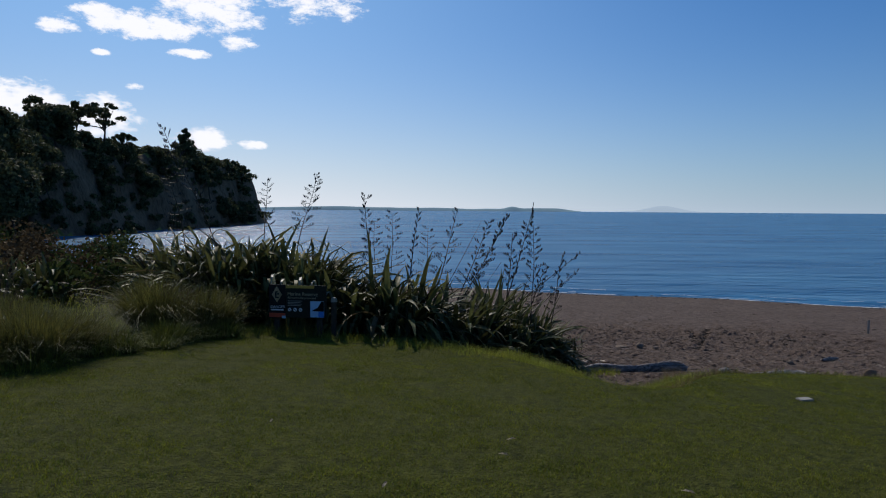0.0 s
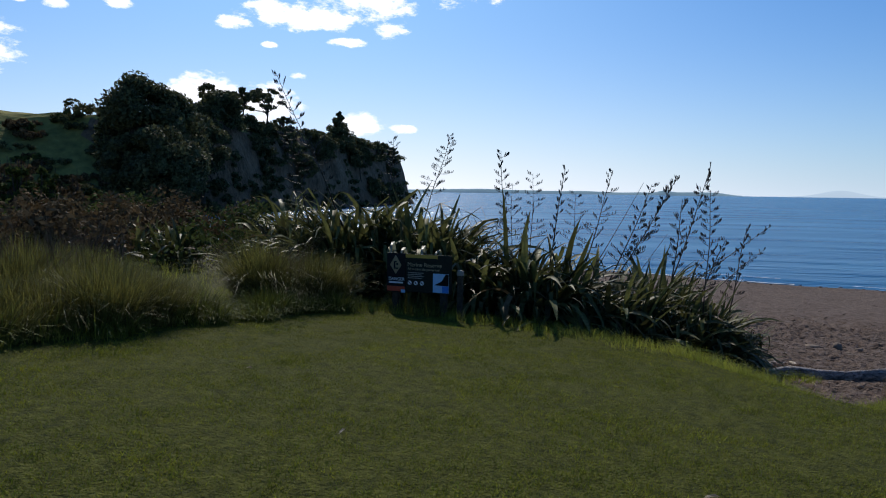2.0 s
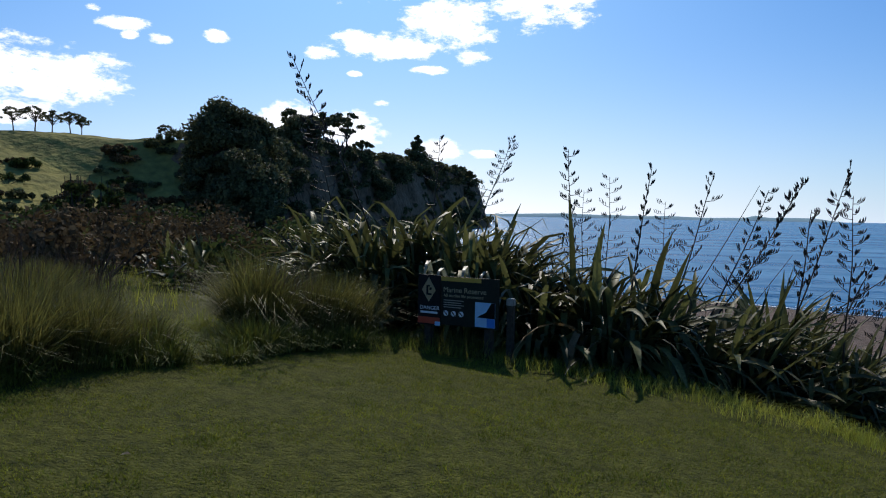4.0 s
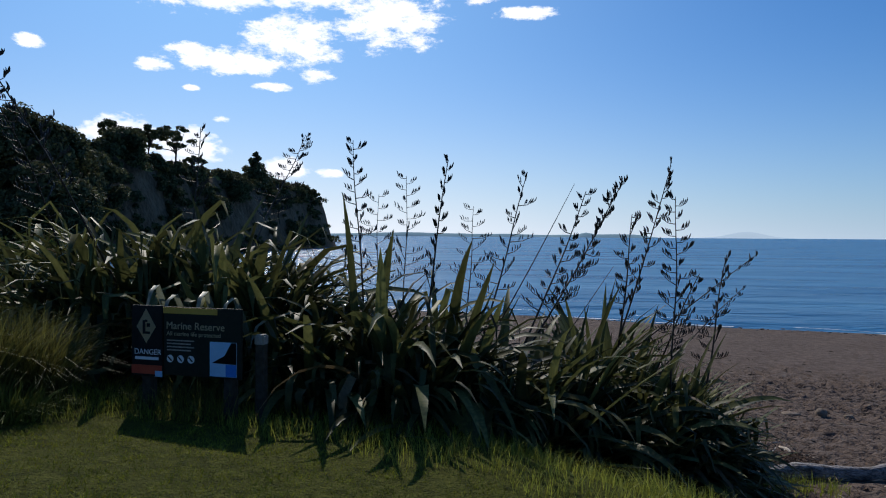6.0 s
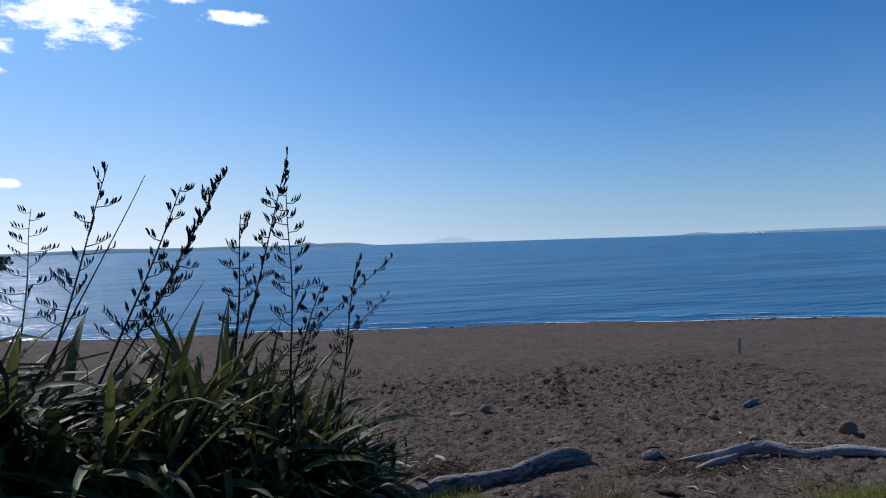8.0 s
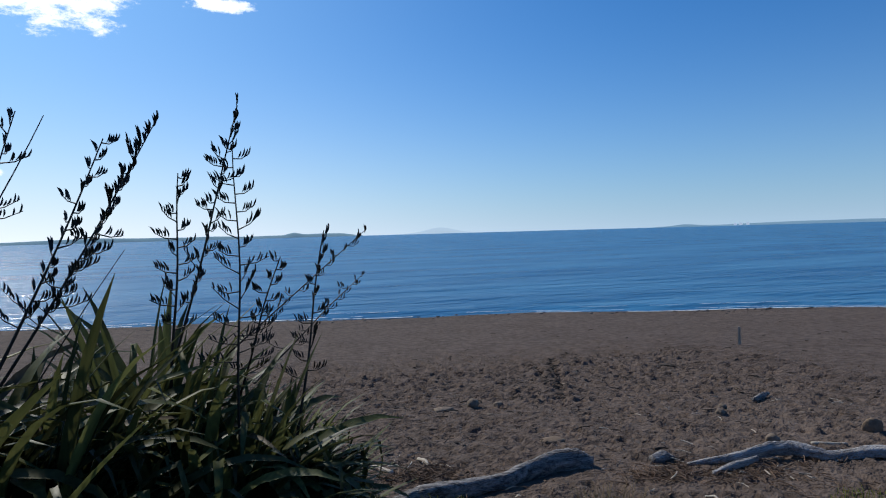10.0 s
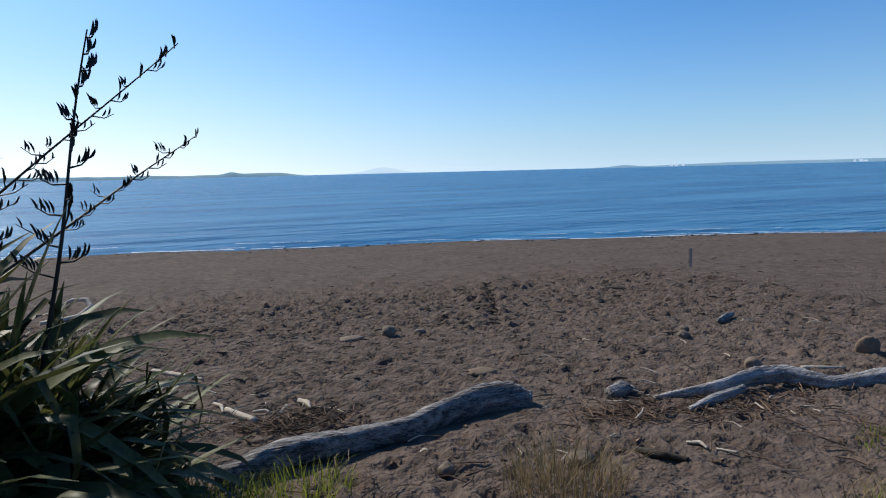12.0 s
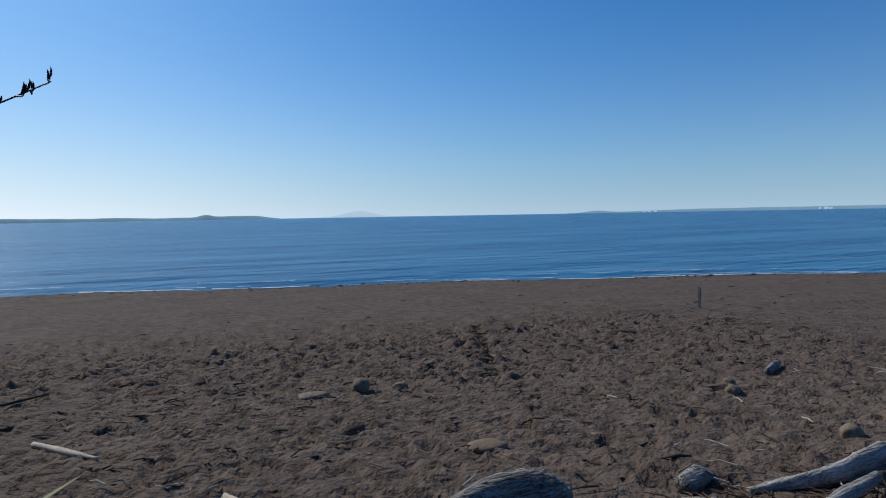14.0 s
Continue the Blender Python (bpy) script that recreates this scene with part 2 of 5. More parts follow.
# distance haze put into the far shores as bluish emission
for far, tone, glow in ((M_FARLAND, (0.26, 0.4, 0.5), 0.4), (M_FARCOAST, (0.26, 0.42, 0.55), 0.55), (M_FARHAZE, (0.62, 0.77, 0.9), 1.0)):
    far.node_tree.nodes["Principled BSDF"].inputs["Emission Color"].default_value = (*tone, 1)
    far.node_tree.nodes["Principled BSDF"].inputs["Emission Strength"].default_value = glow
M_FARWHITE = material("far_buildings", (0.6, 0.62, 0.62), (0.8, 0.8, 0.8), scale=0.05, rough=0.9, spec=0.1)
# weak emission, added so the backlit far buildings stay pale
M_FARWHITE.node_tree.nodes["Principled BSDF"].inputs["Emission Color"].default_value = (0.8, 0.85, 0.9, 1)
M_FARWHITE.node_tree.nodes["Principled BSDF"].inputs["Emission Strength"].default_value = 0.6


def water_material():
    mat = bpy.data.materials.new("sea_water")
    mat.use_nodes = True
    nt = mat.node_tree
    N, L = nt.nodes, nt.links
    b = N["Principled BSDF"]
    b.inputs["Base Color"].default_value = (0.006, 0.06, 0.15, 1)
    b.inputs["Roughness"].default_value, b.inputs["IOR"].default_value, b.inputs["Specular IOR Level"].default_value = 0.24, 1.33, 0.5
    co, mp = N.new("ShaderNodeTexCoord"), N.new("ShaderNodeMapping")
    mp.inputs["Rotation"].default_value = (0, 0, radians(20))
    mp.inputs["Scale"].default_value = (0.45, 1.5, 1)
    L.new(co.outputs["Object"], mp.inputs[0])
    last = None
    for s, d in ((0.28, 0.8), (1.3, 0.3), (6.0, 0.035)):
        n, bp = N.new("ShaderNodeTexNoise"), N.new("ShaderNodeBump")
        n.inputs["Scale"].default_value, n.inputs["Detail"].default_value = s, 3.0
        L.new(mp.outputs[0], n.inputs["Vector"])
        L.new(n.outputs[0], bp.inputs["Height"])
        bp.inputs["Strength"].default_value, bp.inputs["Distance"].default_value = 0.8, d
        if last:
            L.new(last, bp.inputs["Normal"])
        last = bp.outputs[0]
    L.new(last, b.inputs["Normal"])
    body, ms = N.new("ShaderNodeBsdfDiffuse"), N.new("ShaderNodeMixShader")
    patch, ramp = N.new("ShaderNodeTexNoise"), N.new("ShaderNodeValToRGB")
    patch.inputs["Scale"].default_value, patch.inputs["Detail"].default_value = 0.09, 5.0
    L.new(mp.outputs[0], patch.inputs["Vector"])
    L.new(patch.outputs[0], ramp.inputs[0])
    ramp.color_ramp.elements[0].position, ramp.color_ramp.elements[1].position = 0.36, 0.64
    ramp.color_ramp.elements[0].color, ramp.color_ramp.elements[1].color = (0.035, 0.165, 0.335, 1), (0.105, 0.325, 0.53, 1)
    L.new(ramp.outputs[0], body.inputs[0])
    L.new(last, body.inputs["Normal"])
    ms.inputs[0].default_value = 0.66
    L.new(body.outputs[0], ms.inputs[1])
    L.new(b.outputs[0], ms.inputs[2])
    L.new(ms.outputs[0], N["Material Output"].inputs[0])
    return mat


M_WATER = water_material()


# ---- mesh helpers ----
def mesh_object(name, verts, faces, mat, parent=None, smooth=False):
    me = bpy.data.meshes.new(name)
    verts = np.asarray(verts, dtype=np.float32)
    faces = np.asarray(faces, dtype=np.int32)
    k = faces.shape[1]
    me.vertices.add(len(verts))
    me.vertices.foreach_set("co", verts.ravel())
    me.loops.add(faces.size)
    me.loops.foreach_set("vertex_index", faces.ravel())
    me.polygons.add(len(faces))
    me.polygons.foreach_set("loop_start", np.arange(0, faces.size, k, dtype=np.int32))
    me.update(calc_edges=True)
    me.polygons.foreach_set("use_smooth", np.full(len(faces), smooth))
    me.materials.append(mat)
    ob = new(name, me)
    if parent:
        ob.parent = parent
    return ob


def part(name, bm, mat, parent=None, label="", smooth=False):
    me = bpy.data.meshes.new(name)
    bm.to_mesh(me)
    bm.free()
    me.materials.append(mat)
    for p in me.polygons:
        p.use_smooth = smooth
    ob = new(name, me)
    if parent:
        ob.parent = parent
    return tagged(ob, label)


def empty(name, m, label, category, group=""):
    e = new(name)
    e.empty_display_size = 0.1
    e.matrix_world = m
    return tagged(e, label, category, group)


def box(bm, x0, x1, y0, y1, z0, z1, bevel=0.0):
    g = bmesh.ops.create_cube(bm, size=1.0, matrix=Matrix.Translation(((x0 + x1) / 2, (y0 + y1) / 2, (z0 + z1) / 2)) @ Matrix.Diagonal((x1 - x0, y1 - y0, z1 - z0, 1)))
    if bevel:
        edges = {e for v in g["verts"] for e in v.link_edges}
        bmesh.ops.bevel(bm, geom=list(edges), offset=bevel, segments=2, affect="EDGES")


def smoothstep(a, b, x):
    t = np.clip((x - a) / (b - a), 0, 1)
    return t * t * (3 - 2 * t)


def wave_noise(x, y, seed, octaves=4, size=1.0):
    """Smooth value noise on arrays, about -1 to 1."""
    total, amp = 0.0, 1.0
    rng = np.random.RandomState(seed)
    for _ in range(octaves):
        table = rng.rand(256, 256)
        u, v = x / size + 1000.37, y / size + 1000.71
        i, j = np.floor(u).astype(int), np.floor(v).astype(int)
        fu, fv = u - i, v - j
        fu, fv = fu * fu * (3 - 2 * fu), fv * fv * (3 - 2 * fv)
        a, b = table[i % 256, j % 256], table[(i + 1) % 256, j % 256]
        c, d = table[i % 256, (j + 1) % 256], table[(i + 1) % 256, (j + 1) % 256]
        total = total + amp * ((a * (1 - fu) + b * fu) * (1 - fv) + (c * (1 - fu) + d * fu) * fv - 0.5) * 2
        size, amp = size * 0.5, amp * 0.5
    return total / 1.9


# ---- lie of the land ----
SEA = -1.35
RIM = np.array([(-120, 75), (-60, 50), (-40, 36), (-20, 23), (-8, 16), (-3, 12), (0.2, 9.7), (2.1, 8.05), (3.2, 6.3), (3.8, 7.2), (4.5, 7.9), (6.5, 8.4), (9, 8.6), (14, 7.5), (30, 2), (90, -22), (400, -150)], float)


def rim_distance(x, y):
    """Metres inland of the edge between lawn and beach (negative on the beach)."""
    x, y = np.asarray(x, float), np.asarray(y, float)
    best = np.full(x.shape, 1e9)
    for (ax, ay), (bx, by) in zip(RIM[:-1], RIM[1:]):
        dx, dy = bx - ax, by - ay
        t = np.clip(((x - ax) * dx + (y - ay) * dy) / (dx * dx + dy * dy), 0, 1)
        best = np.minimum(best, np.hypot(x - ax - t * dx, y - ay - t * dy))
    edge = np.interp(x, RIM[:, 0], RIM[:, 1])
    return np.where(y < edge, best, -best)


def shore(x, y):
    """Metres inland of the water's edge."""
    return (13 - x) * 0.34 + (28.8 - y) * 0.94 + 0.9 * np.sin(x * 0.11) + 0.25 * np.sin(x * 0.6)


def ground_height(x, y):
    x, y = np.asarray(x, float), np.asarray(y, float)
    v = shore(x, y)
    sand = np.interp(v, [-400, -60, -10, 0, 8.6, 14.4, 17.2, 19.2, 22, 60], [-9, -5, -1.9, SEA, -1.13, -1.0, -0.79, -0.64, -0.38, 0.3])
    lawn = 1.226 - 0.052 * np.clip(x, -12, 60) - 0.076 * np.clip(y, -14, 13)
    lawn = np.maximum(lawn, sand + 0.02)
    k = smoothstep(-1.3, 1.1, rim_distance(x, y))
    return sand + (lawn - sand) * k


def height_at(x, y):
    return float(ground_height(np.array([x]), np.array([y]))[0])


def axis(fine0, fine1, step, far0, far1, mid):
    a = list(np.arange(fine0, fine1 + 1e-6, step))
    s, x = step, fine1
    while x < far1:
        s = min(s * 1.12, mid) if x < fine1 + 40 else s * 1.25
        x += s
        a.append(x)
    s, x = step, fine0
    while x > far0:
        s = min(s * 1.12, mid) if x > fine0 - 25 else s * 1.25
        x -= s
        a.insert(0, x)
    return np.array(a)


def grid_faces(nx, ny):
    i = np.arange(nx - 1)[:, None] * ny + np.arange(ny - 1)[None, :]
    i = i.ravel()
    return np.stack([i, i + ny, i + ny + 1, i + 1], 1)


rng = np.random.RandomState(7)


def build_ground():
    xs, ys = axis(1.5, 12.0, 0.045, -4500, 4500, 0.8), axis(9.2, 19.0, 0.045, -4500, 4500, 0.8)
    X, Y = np.meshgrid(xs, ys, indexing="ij")
    Z = ground_height(X, Y)
    dry = smoothstep(6.0, 12.0, shore(X, Y)) * smoothstep(0.8, -0.3, rim_distance(X, Y))
    Z += dry * (0.02 * wave_noise(X, Y, 3, 3, 0.9) + 0.034 * wave_noise(X, Y, 4, 2, 0.17))
    Z += 0.006 * wave_noise(X, Y, 5, 2, 2.0)
    # trodden footprints and scuffs
    for n in range(5200):
        cx, cy = rng.uniform(1.0, 14), rng.uniform(9, 21.5)
        if rng.rand() > float(smoothstep(6.0, 12.5, shore(cx, cy))):
            continue
        if 2.9 < cx < 6.3 and abs(cy - 11.1 - 0.25 * (cx - 3.25)) < 0.4:
            continue
        a, ln, wd, dp = rng.uniform(0, math.pi), rng.uniform(0.05, 0.12), rng.uniform(0.035, 0.06), rng.uniform(0.016, 0.046) * (1.4 if 9.5 < shore(cx, cy) < 15 else 1.0)
        i0, i1 = np.searchsorted(xs, (cx - 0.45, cx + 0.45))
        j0, j1 = np.searchsorted(ys, (cy - 0.45, cy + 0.45))
        dx, dy = X[i0:i1, j0:j1] - cx, Y[i0:i1, j0:j1] - cy
        p, q = (dx * math.cos(a) + dy * math.sin(a)) / ln, (-dx * math.sin(a) + dy * math.cos(a)) / wd
        r = p * p + q * q
        Z[i0:i1, j0:j1] += dp * (-np.exp(-r * 0.9) + 0.42 * np.exp(-(np.sqrt(r) - 1.7) ** 2 * 3))
    # a trail of steps down to the water
    marks = [(7.7 + 1.65 * n / 17, 15.6 + 3.6 * n / 17) for n in range(18)] + [(8.0 + 0.6 * n / 8, 16.4 + 2.3 * n / 8) for n in range(9)]
    for n, (cx, cy) in enumerate(marks):
        cx += 0.05 if n % 2 else -0.05
        i0, i1 = np.searchsorted(xs, (cx - 0.5, cx + 0.5))
        j0, j1 = np.searchsorted(ys, (cy - 0.5, cy + 0.5))
        r2 = ((X[i0:i1, j0:j1] - cx) / 0.1) ** 2 + ((Y[i0:i1, j0:j1] - cy) / 0.17) ** 2
        Z[i0:i1, j0:j1] += -0.085 * np.exp(-r2) + 0.03 * np.exp(-(np.sqrt(r2) - 1.6) ** 2 * 4)
    ob = mesh_object("ground", np.stack([X.ravel(), Y.ravel(), Z.ravel()], 1), grid_faces(len(xs), len(ys)), M_SAND, smooth=True)
    tagged(ob, "brown trodden sand of the beach, dimpled with footprints", "beach", kind="structure")


build_ground()


def build_lawn():
    xs, ys = axis(-6, 9, 0.12, -300, 60, 1.2), axis(-5, 14, 0.12, -300, 70, 1.2)
    X, Y = np.meshgrid(xs, ys, indexing="ij")
    d = rim_distance(X, Y) + 0.25 * wave_noise(X, Y, 9, 3, 1.1)
    Z = ground_height(X, Y) + 0.03 * smoothstep(-0.7, 0.2, d) - 0.06 * smoothstep(-0.4, -1.1, d) + 0.008 * wave_noise(X, Y, 8, 3, 0.5)
    F = grid_faces(len(xs), len(ys))
    keep = (d.ravel()[F] > -0.9).any(1)
    ob = mesh_object("lawn", np.stack([X.ravel(), Y.ravel(), Z.ravel()], 1), F[keep], M_LAWN, smooth=True)
    tagged(ob, "short mown green lawn sloping to the beach", "lawn", kind="structure")


build_lawn()


def blades(name, px, py, length, width, lean, mat, segments=1, droop=0.6, z=None, parent=None, heading=None):
    """Grass blades as one mesh: each a tapering strip that leans and droops."""
    n = len(px)
    pz = ground_height(px, py) + 0.02 if z is None else z
    a = rng.uniform(0, 2 * math.pi, n) if heading is None else heading
    b = a + rng.normal(0, 0.6, n) + math.pi / 2
    dirx, diry = np.cos(a), np.sin(a)
    wx, wy = np.cos(b) * width / 2, np.sin(b) * width / 2
    verts = np.zeros((n, 2 * segments + 1, 3), np.float32)
    for s in range(segments + 1):
        u = s / segments
        out = length * lean * (u * (1 - droop) + droop * u * u)
        up = length * u * np.sqrt(np.clip(1 - (lean * u * 0.8) ** 2, 0.1, 1))
        cx, cy, cz = px + dirx * out, py + diry * out, pz + up
        if s == segments:
            verts[:, 2 * s] = np.stack([cx, cy, cz], 1)
        else:
            t = 1 - 0.55 * u
            verts[:, 2 * s] = np.stack([cx - wx * t, cy - wy * t, cz], 1)
            verts[:, 2 * s + 1] = np.stack([cx + wx * t, cy + wy * t, cz], 1)
    base = (np.arange(n) * (2 * segments + 1))[:, None]
    tris = []
    for s in range(segments):
        k = 2 * s
        tris.append(np.concatenate([base + k, base + k + 1, base + k + 2], 1))
        if s < segments - 1:
            tris.append(np.concatenate([base + k + 1, base + k + 3, base + k + 2], 1))
    return mesh_object(name, verts.reshape(-1, 3), np.concatenate(tris), mat, parent)


def build_water():
    xs, ys = axis(-5, 40, 0.5, -4700, 4700, 3.0), axis(18, 60, 0.35, 10, 4700, 2.0)
    X, Y = np.meshgrid(xs, ys, indexing="ij")
    v = -shore(X, Y)
    near = np.exp(-np.clip(v, 0, 400) / 18)
    Z = SEA + 0.03 * np.sin(v * 1.15 + 2.0 * wave_noise(X, Y, 21, 2, 9)) * near + 0.02 * wave_noise(X, Y, 22, 3, 3.0) * near
    Z += 0.10 * np.exp(-((v - 1.6 - 0.5 * wave_noise(X, Y, 23, 2, 6)) / 0.35) ** 2) * (0.6 + 0.4 * wave_noise(X, Y, 24, 2, 5))
    F = grid_faces(len(xs), len(ys))
    keep = (v.ravel()[F] > -3).any(1)
    ob = mesh_object("water", np.stack([X.ravel(), Y.ravel(), Z.ravel()], 1), F[keep], M_WATER, smooth=True)
    tagged(ob, "calm rippled blue sea with small waves at the beach", "sea", kind="structure")


build_water()


def shore_point(x, inland):
    y = 28.8
    for _ in range(30):
        y += (shore(x, y) - inland) / 0.94
    return y


def build_foam():
    verts, faces = [], []
    for row, (inland, wid, gap) in enumerate(((0.15, 0.13, 0.55), (-1.3, 0.06, 0.75), (-0.5, 0.06, 0.72))):
        xs = np.arange(-40, 75, 0.18)
        nz = wave_noise(xs, xs * 0 + row * 40, 31 + row, 4, 2.2)
        for k in range(len(xs) - 1):
            if nz[k] < gap - 0.75:
                continue
            w = wid * (0.4 + 0.8 * abs(wave_noise(xs[k:k + 1], np.zeros(1), 36, 3, 0.8)[0]))
            off = inland + 0.35 * nz[k] * 0.6
            i = len(verts)
            for x in (xs[k], xs[k + 1]):
                y = shore_point(x, off)
                for s in (-w, w):
                    yy = y + s
                    verts.append((x, yy, max(SEA + 0.03 + 0.07 * (row == 1), height_at(x, yy) + 0.015)))
            faces.append((i, i + 2, i + 3, i + 1))
    ob = mesh_object("foam", verts, faces, M_FOAM)
    tagged(ob, "thin broken white foam along the water's edge", "foam", kind="stuff")


build_foam()


# ---- headland ----
def headland_height(x, y):
    coast = -54 + 5 * wave_noise(y * 0 + 3, y, 41, 3, 26) + 0.00 * x
    inland = coast - x
    wid = np.interp(y, [20, 62, 78, 90, 97, 200], [90, 80, 66, 34, 8, 7])
    H = np.interp(y, [0, 40, 70, 95, 120, 150, 185, 196], [8, 11, 13.5, 14, 13.5, 14, 15, 14])
    end = smoothstep(206, 198, y + 3 * wave_noise(x, x * 0 + 2, 45, 2, 9))
    rise = smoothstep(0, 1, inland / wid)
    z = (H + 2 + 1.2 * wave_noise(x, y, 42, 4, 20) + 0.03 * np.clip(inland, 0, 60)) * rise * end
    return SEA - 0.7 + z + 0.5 * wave_noise(x, y, 43, 3, 5) * rise


def build_headland():
    xs = np.concatenate([np.arange(-230, -72, 3.0), np.arange(-72, -44, 0.6)])
    ys = np.concatenate([np.arange(22, 76, 2.0), np.arange(76, 210, 1.2)])
    X, Y = np.meshgrid(xs, ys, indexing="ij")
    Z = headland_height(X, Y)
    Xj = X + 0.9 * wave_noise(Y, Z, 44, 3, 4)
    ob = mesh_object("headland", np.stack([Xj.ravel(), Y.ravel(), Z.ravel()], 1), grid_faces(len(xs), len(ys)), M_HILL, smooth=False)
    ob.data.materials.append(M_CLIFF)
    nz = np.zeros(len(ob.data.polygons) * 3, np.float32)
    ob.data.polygons.foreach_get("normal", nz)
    ob.data.polygons.foreach_set("material_index", ((nz.reshape(-1, 3)[:, 2] < 0.62) & (Y[:-1, :-1].ravel() > 86)).astype(np.int32))
    tagged(ob, "grassy headland ending in a steep pale cliff", "headland", kind="structure")


build_headland()


def hz(x, y):
    return float(headland_height(np.array([float(x)]), np.array([float(y)]))[0])


# ---- foliage ----
def leaf_cloud(centres, radii, per, size, seed, flat=0.75):
    """Small leaf quads scattered on the outsides of many clumps."""
    r = np.random.RandomState(seed)
    V = []
    for c, rad in zip(centres, radii):
        n = per
        d = r.normal(size=(n, 3))
        d /= np.linalg.norm(d, axis=1)[:, None]
        p = np.asarray(c) + d * (rad * r.uniform(0.55, 1.22, n)[:, None]) * np.array([1, 1, flat])
        t = r.normal(size=(n, 3))
        t /= np.linalg.norm(t, axis=1)[:, None]
        b = np.cross(t, d + 0.5 * r.normal(size=(n, 3)))
        b /= np.linalg.norm(b, axis=1)[:, None] + 1e-6
        s = size * r.uniform(0.6, 1.3, n)[:, None]
        V.append(np.stack([p - t * s, p + b * s * 0.55, p + t * s, p - b * s * 0.55], 1))
    V = np.concatenate(V)
    return V.reshape(-1, 3), np.arange(len(V) * 4).reshape(-1, 4)


def tube(path, radii, sides=7):
    path = [Vector(p) for p in path]
    verts, faces = [], []
    for i, (p, r) in enumerate(zip(path, radii)):
        d = (path[min(i + 1, len(path) - 1)] - path[max(i - 1, 0)]).normalized()
        u = d.orthogonal().normalized() if abs(d.z) > 0.95 else d.cross(Vector((0, 0, 1))).normalized()
        w = d.cross(u)
        for k in range(sides):
            a = 2 * math.pi * k / sides
            verts.append(p + (u * math.cos(a) + w * math.sin(a)) * r)
    for i in range(len(path) - 1):
        for k in range(sides):
            a, b = i * sides + k, i * sides + (k + 1) % sides
            faces.append((a, b, b + sides, a + sides))
    return verts, faces


def joined_tubes(list_of):
    verts, faces = [], []
    for path, radii, sides in list_of:
        v, f = tube(path, radii, sides)
        o = len(verts)
        verts += v
        faces += [tuple(i + o for i in q) for q in f]
    return verts, faces


def tree(x, y, height, spread, seed, kind="round", z=None, label="", leaf=0.27, per=170, mat=None):
    """A tapered trunk with limbs and a crown of leaf clumps."""
    r = random.Random(seed)
    z = hz(x, y) - 0.4 if z is None else z
    thing = empty("tree", Matrix.Translation((x, y, z)), label or "dark evergreen tree on the headland", "tree", "trees on the headland")
    tubes, centres, radii = [], [], []
    bare = {"round": 0.05, "umbrella": 0.62, "conifer": 0.12, "sparse": 0.45}[kind]
    lean = (r.uniform(-0.1, 0.1), r.uniform(-0.1, 0.1))
    top = Vector((lean[0] * height, lean[1] * height, height * (0.95 if kind == "conifer" else 0.8)))
    trunk = [Vector((0, 0, 0)).lerp(top, u) + Vector((math.sin(u * 5 + seed) * 0.02 * height, math.cos(u * 4 + seed) * 0.02 * height, 0)) * u for u in (0, 0.25, 0.5, 0.75, 1)]
    tubes.append((trunk, [height * 0.03 * (1 - 0.8 * u) for u in (0, 0.25, 0.5, 0.75, 1)], 7))
    n = {"round": 46, "umbrella": 24, "conifer": 30, "sparse": 9}[kind]
    for k in range(n):
        a = r.uniform(0, 2 * math.pi)
        if kind == "conifer":
            u = bare + (1 - bare) * (k + 0.5) / n
            reach = spread * (1.05 - u) * r.uniform(0.5, 1.0)
            end = Vector((math.cos(a) * reach, math.sin(a) * reach, height * u))
            rad = max(0.3, spread * 0.36 * (1.15 - u))
        elif kind == "umbrella":
            u = r.uniform(0.78, 1.0)
            reach = spread * math.sqrt(r.random())
            end = Vector((math.cos(a) * reach, math.sin(a) * reach, height * (1.0 - 0.16 * (reach / spread) ** 2 - r.choice((0.0, 0.04, 0.16, 0.26)) * r.uniform(0.6, 1.2))))
            rad = spread * r.uniform(0.13, 0.24)
        else:
            el = r.uniform(-0.75, 1.4)
            reach = spread * r.uniform(0.55, 0.92)
            mid = height * (bare + (1 - bare) * 0.45)
            end = Vector((math.cos(a) * math.cos(el) * reach, math.sin(a) * math.cos(el) * reach, mid + math.sin(el) * (height - mid) * 0.86))
            rad = spread * (r.uniform(0.22, 0.36) if kind == "round" else r.uniform(0.2, 0.34))
        centres.append(end)
        radii.append(rad)
        st = trunk[2].lerp(trunk[3], r.random()) if kind != "conifer" else Vector((lean[0] * end.z, lean[1] * end.z, end.z * 0.92))
        tubes.append(([st, st.lerp(end, 0.5) + Vector((0, 0, 0.04 * height * r.uniform(-1, 1))), end], [height * 0.011, height * 0.007, height * 0.003], 5))
    v, f = joined_tubes(tubes)
    mesh_object("trunk", v, f, M_BARK, thing, smooth=True)
    v, f = leaf_cloud(centres, radii, per // 2 if kind == "umbrella" else per, leaf, seed, 0.5 if kind == "umbrella" else 0.8)
    mesh_object("crown", v, f, mat or M_TREE, thing)
    return thing


